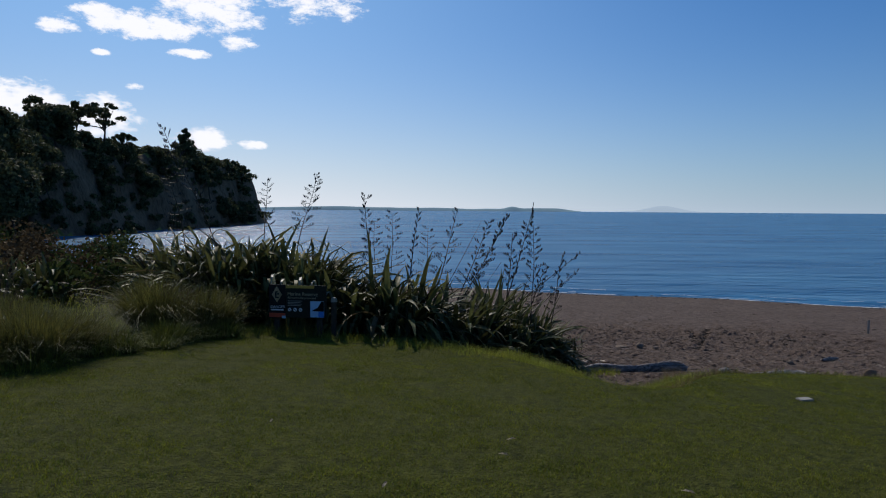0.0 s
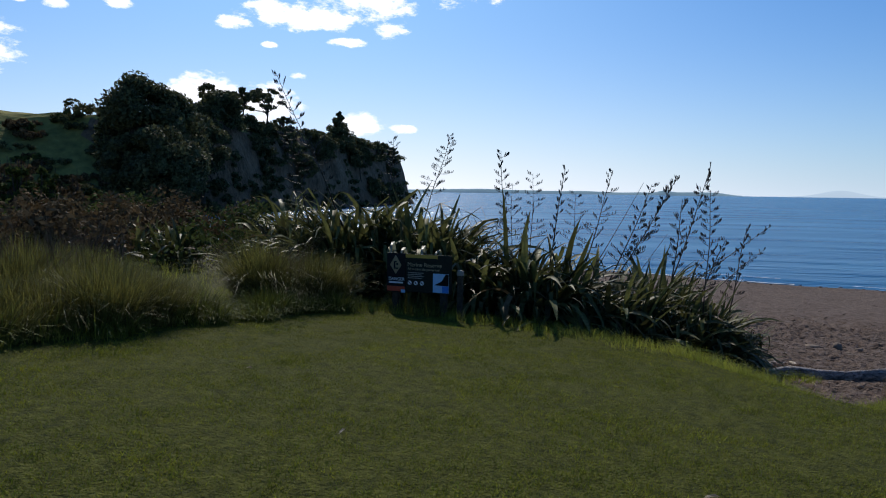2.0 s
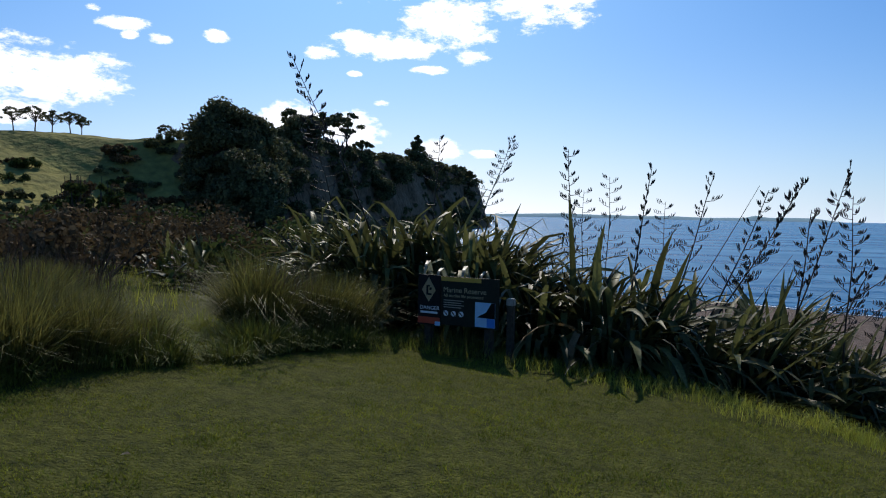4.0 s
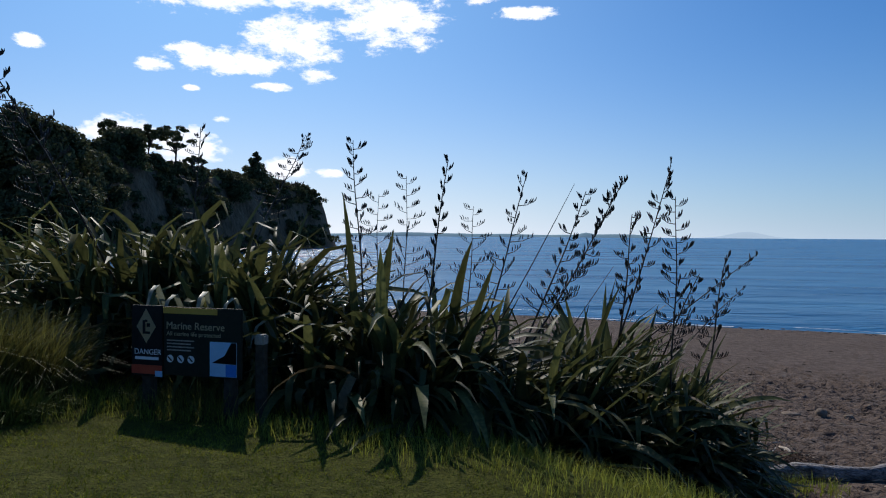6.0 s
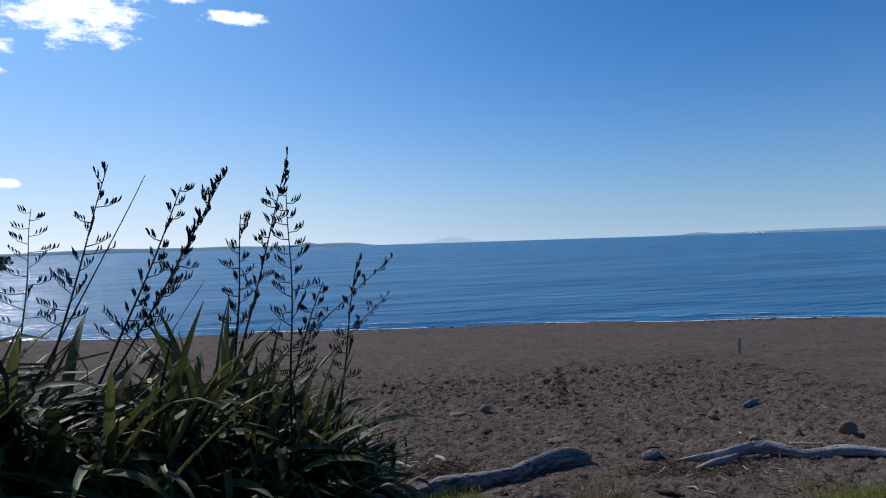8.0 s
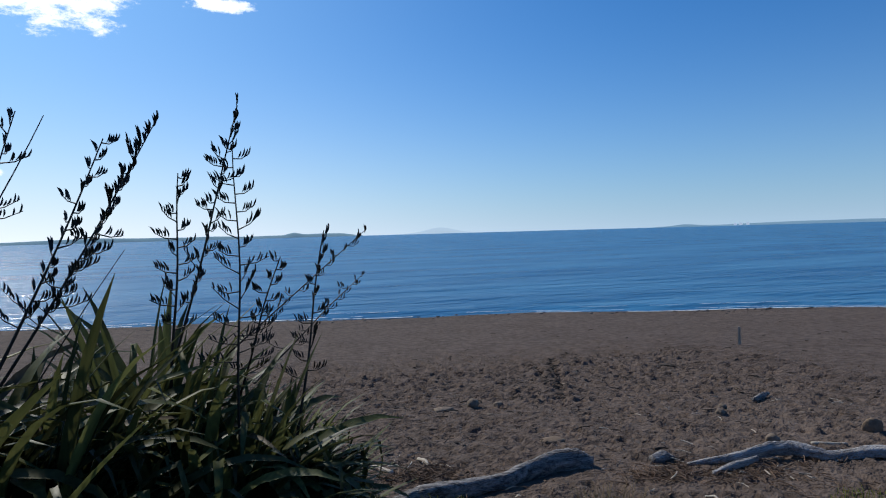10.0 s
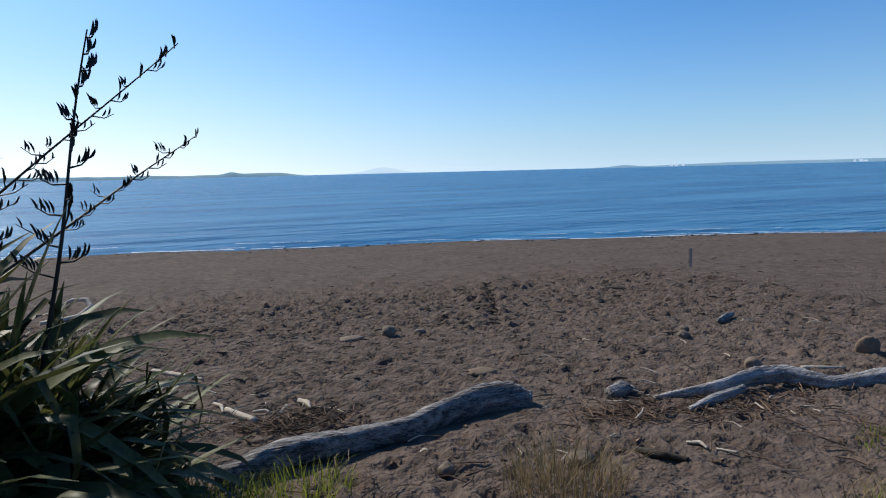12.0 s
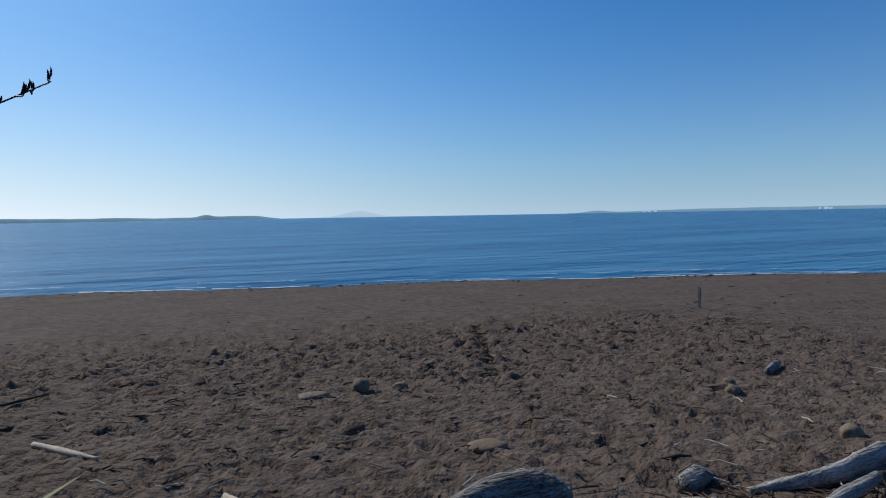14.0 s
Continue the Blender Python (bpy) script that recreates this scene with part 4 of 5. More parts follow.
# ---- sign ----
def text_part(body, size, m, mat, parent, label=""):
    c = bpy.data.curves.new("lettering", "FONT")
    c.body, c.size, c.extrude = body, size, 0.001
    tmp = bpy.data.objects.new("lettering", c)
    scene.collection.objects.link(tmp)
    me = bpy.data.meshes.new_from_object(tmp.evaluated_get(bpy.context.evaluated_depsgraph_get()))
    bpy.data.objects.remove(tmp)
    bpy.data.curves.remove(c)
    me.materials.clear()
    me.materials.append(mat)
    ob = new("lettering", me)
    ob.parent = parent
    ob.matrix_local = m
    return tagged(ob, label, kind="stuff")


def build_sign():
    p0, p1 = Vector((-2.66, 8.42, 0)), Vector((-1.62, 8.28, 0))
    rz = math.degrees(math.atan2(p1.y - p0.y, p1.x - p0.x))
    W = (p1 - p0).length
    sign = empty("sign", pose(p0.x, p0.y, 1.06, 0, 0, rz), "low black notice with a danger panel, standing before flax", "sign")
    T = 0.58

    def flat(name, x0, x1, z0, z1, y, mat, parent, label="", th=0.003):
        bm = bmesh.new()
        box(bm, x0, x1, y - th, y, z0, z1)
        return part(name, bm, mat, parent, label)
    # posts take the dark bark colour in place of shade below the sign
    for x in (0.12, W - 0.14):
        bm = bmesh.new()
        box(bm, x - 0.045, x + 0.045, 0.03, 0.12, -0.75, T - 0.06, 0.008)
        part("post", bm, M_BARK, sign, "square timber post, coloured dark for shade")
    # third post: coloured dark below so only its pale top reads
    bm = bmesh.new()
    box(bm, W + 0.04, W + 0.12, 0.14, 0.22, -0.75, 0.3, 0.01)
    post = part("post", bm, M_BARK, sign, "square timber post, coloured dark for shade")
    bm = bmesh.new()
    box(bm, W + 0.035, W + 0.125, 0.135, 0.225, 0.26, 0.35, 0.012)
    part("post_top", bm, M_POST, post, "pale weathered top of the post")
    split = 0.31
    bm = bmesh.new()
    box(bm, 0, split - 0.004, 0, 0.025, -0.02, T, 0.004)
    danger = part("danger_panel", bm, M_PANEL, sign, "black danger panel with a yellow diamond")
    bm = bmesh.new()
    box(bm, split + 0.004, W, 0.004, 0.028, 0, T - 0.005, 0.004)
    info = part("information_panel", bm, M_PANELGREEN, sign, "dark green information panel with a small map")
    bm = bmesh.new()
    vs = [bm.verts.new(p) for p in ((0.15, -0.004, 0.26), (0.245, -0.004, 0.40), (0.15, -0.004, 0.555), (0.055, -0.004, 0.40))]
    bm.faces.new(vs)
    bmesh.ops.solidify(bm, geom=bm.faces[:], thickness=0.003)
    part("diamond", bm, M_DIAMOND, danger, "pale yellow warning diamond")
    bm = bmesh.new()
    for bx in ((0.12, 0.145, 0.34, 0.455), (0.145, 0.19, 0.34, 0.36), (0.16, 0.19, 0.40, 0.43), (0.145, 0.165, 0.44, 0.46)):
        box(bm, bx[0], bx[1], -0.011, -0.0075, bx[2], bx[3])
    part("pictogram", bm, M_PANEL, danger, "black falling-rock pictogram")
    text_part("DANGER", 0.066, pose(0.03, -0.003, 0.165, 90), M_WHITE, danger, "white lettering")
    flat("text_bar", 0.04, 0.27, 0.12, 0.145, -0.002, M_WHITE, danger)
    flat("red_band", 0.004, 0.302, 0.0, 0.075, -0.002, M_RED, danger, "red band along the foot")
    flat("label_tab", 0.24, 0.31, -0.018, 0.03, -0.007, M_PALEBLUE, danger)
    flat("yellow_band", split + 0.005, W - 0.22, T - 0.06, T - 0.01, 0.002, M_YELLOW, info, "yellow band along the head")
    text_part("Marine Reserve", 0.088, pose(split + 0.03, 0.002, 0.39, 90), M_GOLD, info, "gold lettering")
    text_part("All marine life protected", 0.052, pose(split + 0.035, 0.002, 0.335, 90), M_GOLD, info, "gold lettering")
    for k in range(4):
        flat("text_bar", split + 0.04, split + 0.3 - 0.03 * (k % 2), 0.29 - k * 0.027, 0.30 - k * 0.027, 0.002, M_POST, info)
    for k in range(3):
        bm = bmesh.new()
        bmesh.ops.create_circle(bm, cap_ends=True, radius=0.032, segments=20, matrix=pose(split + 0.07 + k * 0.1, 0.001, 0.14, 90))
        bmesh.ops.solidify(bm, geom=bm.faces[:], thickness=0.002)
        c = part("round_symbol", bm, M_WHITE, info, "white round prohibition symbol")
        bm = bmesh.new()
        g = bmesh.ops.create_cube(bm, size=1.0, matrix=pose(split + 0.07 + k * 0.1, -0.003, 0.14, 0, 45, 0) @ Matrix.Diagonal((0.05, 0.002, 0.012, 1)))
        part("bar", bm, M_PANEL, c)
    mp = flat("map", W - 0.29, W - 0.04, 0.015, 0.3, 0.002, M_PALEBLUE, info, "small map in blues")
    bm = bmesh.new()
    vs = [bm.verts.new((x, -0.003, z)) for x, z in ((W - 0.27, 0.125), (W - 0.15, 0.19), (W - 0.09, 0.298), (W - 0.042, 0.298), (W - 0.042, 0.12))]
    bm.faces.new(vs)
    bmesh.ops.solidify(bm, geom=bm.faces[:], thickness=0.002)
    part("map_land", bm, M_PANEL, mp)
    flat("map_water", W - 0.14, W - 0.042, 0.018, 0.118, -0.0025, M_BLUE, mp)


build_sign()


# ---- grasses ----
def inside(n, x0, x1, y0, y1, dmin, dmax=99):
    px, py = rng.uniform(x0, x1, n), rng.uniform(y0, y1, n)
    d = rim_distance(px, py)
    k = (d > dmin) & (d < dmax)
    return px[k], py[k]


def on_lawn(px, py):
    """The mown part: right of the rough grass along the lawn's edge."""
    left = np.interp(py, [-5, 3, 5, 6.5, 7.6, 8.4], [-4.6, -4.2, -3.95, -3.6, -3.1, -2.2])
    front = np.interp(px, [-3, -1.6, 0, 1.2, 2.4, 3.2, 4.2, 5, 9], [8.3, 8.0, 7.5, 7.0, 6.3, 5.7, 6.9, 7.6, 8.4])
    return (px > left + 0.15 * np.sin(py * 5)) & (py < front + 0.12 * np.sin(px * 6))


px, py = inside(860000, -5, 8, -2.2, 8.6, 0.0)
tuft = wave_noise(px, py, 61, 2, 0.16) + 0.5 * wave_noise(px, py, 62, 2, 0.8)
k = on_lawn(px, py) & (rng.rand(len(px)) < np.clip(0.82 + 0.55 * tuft, 0.35, 1.0))
px, py, tuft = px[k], py[k], tuft[k]
sear = rng.rand(len(px)) < np.clip(0.03 + 0.2 * (wave_noise(px, py, 63, 3, 1.6) + 0.1 * (px - 0.8)), 0.01, 0.3)
tall = np.clip(1.0 + 0.55 * tuft, 0.55, 1.5)
for name, mat, k, label in (("lawn_grass", M_GRASS, ~sear, "short mown grass blades of the lawn"), ("yellowed_grass", M_GRASSDRY, sear, "yellowed blades in worn patches of the lawn")):
    n = k.sum()
    tagged(blades(name, px[k], py[k], rng.uniform(0.016, 0.038, n) * tall[k], rng.uniform(0.005, 0.011, n), rng.uniform(0.5, 1.2, n), mat), label, "grass", kind="stuff")
px, py = inside(110000, -5.5, 8.5, 3.0, 10.5, -0.7)
k = ~on_lawn(px, py) & (py < 9.6)
tagged(blades("fringe_grass", px[k], py[k], rng.uniform(0.04, 0.2, k.sum()), rng.uniform(0.003, 0.006, k.sum()), rng.uniform(0.2, 0.8, k.sum()), M_FRINGE, 2), "long unmown yellow-green grass along the lawn's edge", "grass", kind="stuff")
px, py = inside(16000, 3.2, 10.5, 5.0, 10.5, -0.9, 0.7)
tagged(blades("dry_grass", px, py, rng.uniform(0.05, 0.16, len(px)), rng.uniform(0.003, 0.006, len(px)), rng.uniform(0.3, 0.9, len(px)), M_STRAW, 2), "dry yellowed grass where the lawn meets the sand", "grass", kind="stuff")
px, py = inside(34000, -30, -3.6, 2.5, 34, 0.3)
k = ~on_lawn(px, py)
tagged(blades("rough_grass", px[k], py[k], rng.uniform(0.12, 0.4, k.sum()), rng.uniform(0.006, 0.014, k.sum()), rng.uniform(0.2, 0.8, k.sum()), M_FRINGE, 2), "rough uncut grass behind the tussocks", "grass", kind="stuff")


def clump(x, y, radius, height, count, mat, label, width=0.006, lean=0.72, name="grass_clump", category="grass clump"):
    q, a = np.sqrt(rng.rand(count)) * radius, rng.uniform(0, 2 * math.pi, count)
    px, py = x + q * np.cos(a), y + q * np.sin(a)
    out = np.clip(0.15 + 0.75 * q / radius + rng.normal(0, 0.4, count), 0.02, 1.35) * lean
    thing = empty(name, Matrix.Translation((x, y, height_at(x, y))), label, category)
    ln, wd = height * rng.uniform(0.3, 1.2, count), np.full(count, width) * rng.uniform(0.7, 1.4, count)
    head = a + rng.normal(0, 1.0, count)
    tufts = 5 if count > 900 else 3
    sector = (a / (2 * math.pi) * tufts).astype(int) % tufts
    for j in range(tufts):
        k = sector == j
        ob = blades("blade_tuft", px[k], py[k], ln[k], wd[k], out[k], mat, 3, 0.8, heading=head[k])
        ob.parent = thing
        ob.matrix_parent_inverse = thing.matrix_world.inverted()
        tagged(ob, kind="stuff")
    return thing


TL = "tall tussock of fine green-brown grass beside the lawn"
for x, y, rad, h in ((-4.7, 4.1, 0.3, 0.62), (-4.95, 5.1, 0.26, 0.8), (-5.5, 4.6, 0.34, 0.95), (-6.2, 5.6, 0.34, 0.9), (-4.3, 7.5, 0.3, 1.12), (-3.95, 7.35, 0.22, 0.8), (-3.72, 7.95, 0.26, 0.86),
                     (-7.2, 7.0, 0.36, 0.85), (-5.2, 3.1, 0.28, 0.6), (-4.6, 3.5, 0.22, 0.42), (-6.6, 4.0, 0.36, 0.85), (-5.4, 5.5, 0.22, 0.86), (-5.9, 5.0, 0.25, 1.0), (-6.9, 6.3, 0.3, 0.8), (-5.6, 6.3, 0.2, 0.6),
                     (-4.62, 7.9, 0.2, 0.9), (-4.9, 4.6, 0.2, 0.7), (-5.1, 3.9, 0.22, 0.8), (-7.9, 7.9, 0.34, 0.8), (-6.9, 4.9, 0.3, 0.95), (-4.25, 5.1, 0.24, 0.8), (-4.35, 4.5, 0.26, 0.85), (-4.3, 5.7, 0.18, 0.55), (-3.6, 8.35, 0.26, 0.9)):
    clump(x, y, rad * rng.uniform(0.8, 1.3), h * rng.uniform(0.72, 1.0) * (0.95 if x > -4.7 and y > 7 else 0.84), int(8200 * rad), M_TUSSOCK, TL, width=0.009, lean=rng.uniform(0.6, 1.0))
for i in range(16):
    u = i / 15
    clump(-4.75 + 1.5 * u + rng.uniform(-0.3, 0.15), 2.9 + 4.8 * u + rng.uniform(-0.25, 0.25), rng.uniform(0.15, 0.3), rng.uniform(0.2, 0.42), 520, M_WEED, "low ragged green weeds along the lawn's edge", width=0.012, lean=1.1)
SEED = "thin purple-brown seeding grass standing among the tussocks"
for x, y, rad, h in ((-5.6, 5.2, 0.5, 1.05), (-4.1, 7.8, 0.4, 1.1), (-6.5, 6.0, 0.5, 1.0), (-6.2, 4.6, 0.5, 1.05), (-7.4, 7.8, 0.6, 1.0)):
    clump(x, y, rad, h, 260, M_TWIG, SEED, width=0.006, lean=0.35)
for x, y, rad, h in ((4.3, 7.5, 0.35, 0.16), (5.0, 7.7, 0.4, 0.15), (5.8, 7.9, 0.4, 0.14), (6.7, 8.1, 0.4, 0.13), (7.8, 8.2, 0.45, 0.12)):
    clump(x, y, rad, h, 420, M_TUSSOCK, "rough yellow-green tuft at the edge of the lawn", width=0.006)
for x, y, rad, h in ((2.2, 7.2, 0.35, 0.2), (2.55, 6.85, 0.35, 0.2), (2.95, 6.95, 0.35, 0.2), (3.3, 6.95, 0.35, 0.22), (3.75, 7.2, 0.35, 0.2), (1.75, 7.6, 0.35, 0.22), (4.2, 7.55, 0.35, 0.18)):
    clump(x, y, rad, h, 800, M_FRINGE, "long unmown grass tuft at the brink of the lawn", width=0.005, lean=0.9)
clump(-2.1, 8.75, 0.65, 0.3, 1300, M_TUSSOCK, "weedy grass growing round the foot of the sign")
clump(5.2, 10.1, 0.34, 0.3, 420, M_STRAW, "dry straw-coloured tuft on the sand", width=0.005)
clump(3.85, 10.7, 0.3, 0.15, 260, M_FRINGE, "small green tuft beside the driftwood log", width=0.006)
clump(7.6, 9.6, 0.4, 0.08, 300, M_FRINGE, "low green tuft on the sand", width=0.006)
clump(3.35, 10.6, 0.35, 0.16, 300, M_FRINGE, "small green tuft beside the driftwood log", width=0.006)

# ---- scrub left of the lawn ----
for i in range(62):
    r = random.Random(600 + i)
    az, d = r.uniform(-66, -23), r.uniform(14.0, 30)
    x, y = polar(az, d)
    if rim_distance(np.array([x]), np.array([y]))[0] < 0.5:
        continue
    brown = r.random() < 0.6
    shrub(x, y, r.uniform(0.9, 1.8), r.uniform(1.0, 1.9), 600 + i, M_SCRUB if brown else M_GREENSCRUB, "dry brown coastal scrub" if brown else "low green coastal scrub", leaf=0.07, clumps=14, per=95)
for i in range(11):
    r = random.Random(680 + i)
    x, y = polar(r.uniform(-51, -41), r.uniform(27, 34))
    shrub(x, y, r.uniform(0.35, 0.6), r.uniform(2.4, 3.6), 680 + i, r.choice((M_SCRUB, M_GREENSCRUB)), "tall narrow leafy weed standing above the scrub", leaf=0.12, clumps=16, per=45)
for i, (x, y, s, L) in enumerate(((-8.5, 11.5, 0.8, 1.2), (-10.5, 13.0, 0.9, 1.3), (-7.2, 13.2, 0.8, 1.2), (-12.5, 12.0, 0.9, 1.3), (-13.5, 16.0, 1.0, 1.3), (-9.5, 16.5, 0.9, 1.2))):
    flax(x, y, s, L, 70, 700 + i, "low flax bush among dry scrub", upright=0.4, dry=0.3)


# ---- beach things ----
def log_shape(name, path, radii, label, category="driftwood", mat=None, sides=18, knots=0.24, seed=0, m=None):
    """A weathered log: an uneven tube with closed, broken ends and long grooves."""
    r = np.random.RandomState(seed)
    pts = []
    for i in range(len(path) - 1):
        for u in np.linspace(0, 1, 9, endpoint=False):
            pts.append((Vector(path[i]).lerp(Vector(path[i + 1]), u), radii[i] + (radii[i + 1] - radii[i]) * (3 * u * u - 2 * u ** 3)))
    pts.append((Vector(path[-1]), radii[-1]))
    sm = [pts[0]] + [(pts[i - 1][0] * 0.25 + pts[i][0] * 0.5 + pts[i + 1][0] * 0.25, pts[i][1]) for i in range(1, len(pts) - 1)] + [pts[-1]]
    v, f = tube([p for p, _ in sm], [q for _, q in sm], sides)
    ph = r.rand(4) * 6
    out = []
    for i, p in enumerate(v):
        ring, k = divmod(i, sides)
        c = sm[ring][0]
        a = 2 * math.pi * k / sides
        g = 1 + knots * (0.5 * math.sin(2 * a + ph[0] + ring * 0.06) + 0.35 * math.sin(5 * a + ph[1] + ring * 0.1) + 0.3 * math.sin(ring * 0.33 + a + ph[2]) + 0.25 * r.uniform(-1, 1))
        out.append(c + (p - c) * g)
    n = len(out)
    out += [sm[0][0], sm[-1][0]]
    me = bpy.data.meshes.new(name)
    last = (len(sm) - 1) * sides
    me.from_pydata([tuple(q) for q in out], [], f + [(n, (k + 1) % sides, k) for k in range(sides)] + [(n + 1, last + k, last + (k + 1) % sides) for k in range(sides)])
    for p in me.polygons:
        p.use_smooth = True
    me.materials.append(mat or M_WOOD)
    return tagged(new(name, me), label, category)


def on_sand(x, y, up):
    return (x, y, height_at(x, y) + up)


log_shape("driftwood_log", [on_sand(3.42, 11.1, 0.05), on_sand(3.85, 11.25, 0.07), on_sand(4.35, 11.38, 0.05), on_sand(4.8, 11.46, 0.05), on_sand(5.15, 11.68, 0.07), on_sand(5.5, 11.82, 0.08), on_sand(5.8, 11.8, 0.07), on_sand(5.95, 11.74, 0.03)],
          [0.07, 0.105, 0.098, 0.088, 0.1, 0.118, 0.125, 0.085], "long silver-grey driftwood log lying on the sand", seed=1)
log_shape("driftwood_branch", [on_sand(6.95, 11.38, 0.02), on_sand(7.2, 11.3, 0.05), on_sand(7.55, 11.25, 0.06), on_sand(7.98, 11.26, 0.12), on_sand(8.22, 11.18, 0.11), on_sand(8.5, 10.92, 0.05), on_sand(8.95, 10.78, 0.08), on_sand(9.3, 10.62, 0.06), on_sand(9.7, 10.36, 0.03)],
          [0.025, 0.05, 0.065, 0.072, 0.066, 0.052, 0.062, 0.055, 0.03], "pale bent driftwood branch on the sand", mat=M_PALEGREY, seed=2, knots=0.36)
log_shape("driftwood_piece", [on_sand(6.95, 10.98, 0.03), on_sand(7.25, 11.0, 0.07), on_sand(7.6, 11.05, 0.1)], [0.025, 0.045, 0.03], "short pale driftwood piece beside the bent branch", mat=M_PALEGREY, seed=3)
log_shape("driftwood_stump", [on_sand(6.62, 11.55, 0.06), on_sand(6.78, 11.6, 0.08), on_sand(6.98, 11.66, 0.03)], [0.06, 0.06, 0.02], "weathered driftwood stub half buried in sand", seed=4)
log_shape("dark_log", [on_sand(5.98, 10.44, 0.02), on_sand(6.04, 10.28, 0.03), on_sand(6.14, 10.14, 0.02)], [0.022, 0.028, 0.016], "short dark bark-covered branch on the sand", mat=M_BARK, seed=5)
log_shape("driftwood_chunk", [on_sand(10.2, 13.85, 0.05), on_sand(10.45, 13.95, 0.07), on_sand(10.8, 14.15, 0.06)], [0.03, 0.05, 0.025], "grey driftwood chunk lying on the beach", seed=6)
log_shape("driftwood_stick", [on_sand(3.03, 14.73, 0.03), on_sand(3.28, 14.35, 0.03), on_sand(3.51, 14.06, 0.02)], [0.02, 0.025, 0.012], "pale bent stick on the sand", mat=M_PALEWOOD, seed=7, sides=9)
log_shape("wood_chip", [on_sand(3.62, 12.75, 0.03), on_sand(3.8, 12.3, 0.03)], [0.022, 0.026], "pale broken piece of wood on the sand", mat=M_PALEWOOD, seed=8, sides=8)
log_shape("driftwood_stick", [on_sand(8.85, 11.5, 0.03), on_sand(9.2, 11.3, 0.03)], [0.02, 0.015], "pale straight stick on the sand", mat=M_PALEWOOD, seed=9, sides=8)
log_shape("driftwood_stick", [on_sand(1.6, 15.6, 0.04), on_sand(2.9, 17.0, 0.06)], [0.02, 0.012], "thin dark branch lying on the sand", mat=M_BARK, seed=10, sides=8)
log_shape("driftwood_stick", [on_sand(6.5, 10.1, 0.02), on_sand(6.45, 10.22, 0.02)], [0.01, 0.007], "small pale stick on the sand", mat=M_PALEWOOD, seed=11, sides=8)

log_shape("driftwood_root", [on_sand(1.3, 19.3, 0.03), on_sand(1.6, 19.4, 0.04), on_sand(1.82, 19.6, 0.05), on_sand(2.0, 19.8, 0.16), on_sand(1.93, 19.95, 0.27), on_sand(1.7, 20.0, 0.28), on_sand(1.4, 20.0, 0.14)],
          [0.04, 0.05, 0.05, 0.045, 0.035, 0.028, 0.014], "bleached curled driftwood root on the sand", mat=M_PALEWOOD, seed=12, sides=10)
for x0, y0, x1, y1, q in ((3.54, 13.04, 3.59, 12.71, 0.012), (3.82, 12.6, 3.95, 12.47, 0.012), (4.23, 12.78, 4.26, 12.46, 0.02), (6.37, 10.4, 6.4, 10.25, 0.012)):
    log_shape("driftwood_stick", [on_sand(x0, y0, 0.02), on_sand((x0 + x1) / 2 + 0.03, (y0 + y1) / 2, 0.035), on_sand(x1, y1, 0.02)], [q, q * 1.2, q * 0.6], "short bleached stick on the sand", mat=M_PALEWOOD, seed=int(q * 1000 + x0 * 10), sides=8)
for x0, y0, x1, y1, q in ((3.26, 13.11, 3.41, 12.87, 0.018), (11.05, 17.5, 11.3, 17.2, 0.02), (6.95, 12.1, 7.2, 12.05, 0.012)):
    log_shape("dark_stick", [on_sand(x0, y0, 0.02), on_sand((x0 + x1) / 2 + 0.03, (y0 + y1) / 2, 0.03), on_sand(x1, y1, 0.02)], [q, q * 1.1, q * 0.6], "short dark wet stick on the sand", mat=M_BARK, seed=int(q * 1000 + x0 * 10), sides=8)

bm = bmesh.new()
box(bm, -0.027, 0.027, -0.027, 0.027, -0.2, 0.46, 0.006)
ob = part("stake", bm, M_POST)
ob.matrix_world = pose(14.77, 19.15, height_at(14.77, 19.15), 2, -3, 20)
tagged(ob, "short weathered wooden stake upright in the sand", "stake")


def rock(x, y, sx, sy, sz, seed, label, mat=None, sink=0.25, rz=0, tilt=0):
    sx, sy, sz = 0.62 * sx, 0.62 * sy, 0.62 * sz
    r = random.Random(seed)
    bm = bmesh.new()
    bmesh.ops.create_icosphere(bm, subdivisions=3, radius=1.0)
    o = Vector((r.uniform(0, 50), r.uniform(0, 50), r.uniform(0, 50)))
    for v in bm.verts:
        d = v.co.normalized()
        s = 1 + 0.22 * noise.noise(d * 1.3 + o) + 0.1 * noise.noise(d * 3.1 + o)
        v.co = Vector((d.x * s * sx, d.y * s * sy, d.z * s * sz))
    ob = part("rock", bm, mat or M_STONE, smooth=True)
    ob.matrix_world = pose(x, y, height_at(x, y) + sz * (1 - 2 * sink), tilt, 0, rz)
    return tagged(ob, label, "rock")


rock(6.0, 15.62, 0.19, 0.15, 0.15, 1, "rounded grey-brown boulder on the sand", rz=20)
rock(5.45, 15.55, 0.26, 0.16, 0.06, 2, "flat grey stone on the sand")
rock(6.45, 15.6, 0.13, 0.12, 0.07, 12, "small grey stone on the sand")
rock(6.1, 12.97, 0.27, 0.17, 0.06, 3, "flat ochre stone half sunk in the sand", M_RUST)
rock(10.06, 11.66, 0.19, 0.09, 0.21, 4, "large round upright brown stone on the sand", M_RUST, rz=-30)
rock(9.15, 13.4, 0.12, 0.12, 0.1, 5, "pale stone on the sand")
rock(9.5, 13.75, 0.1, 0.1, 0.08, 6, "pale stone on the sand")
rock(8.6, 11.85, 0.14, 0.12, 0.11, 7, "angular brown stone on the sand")
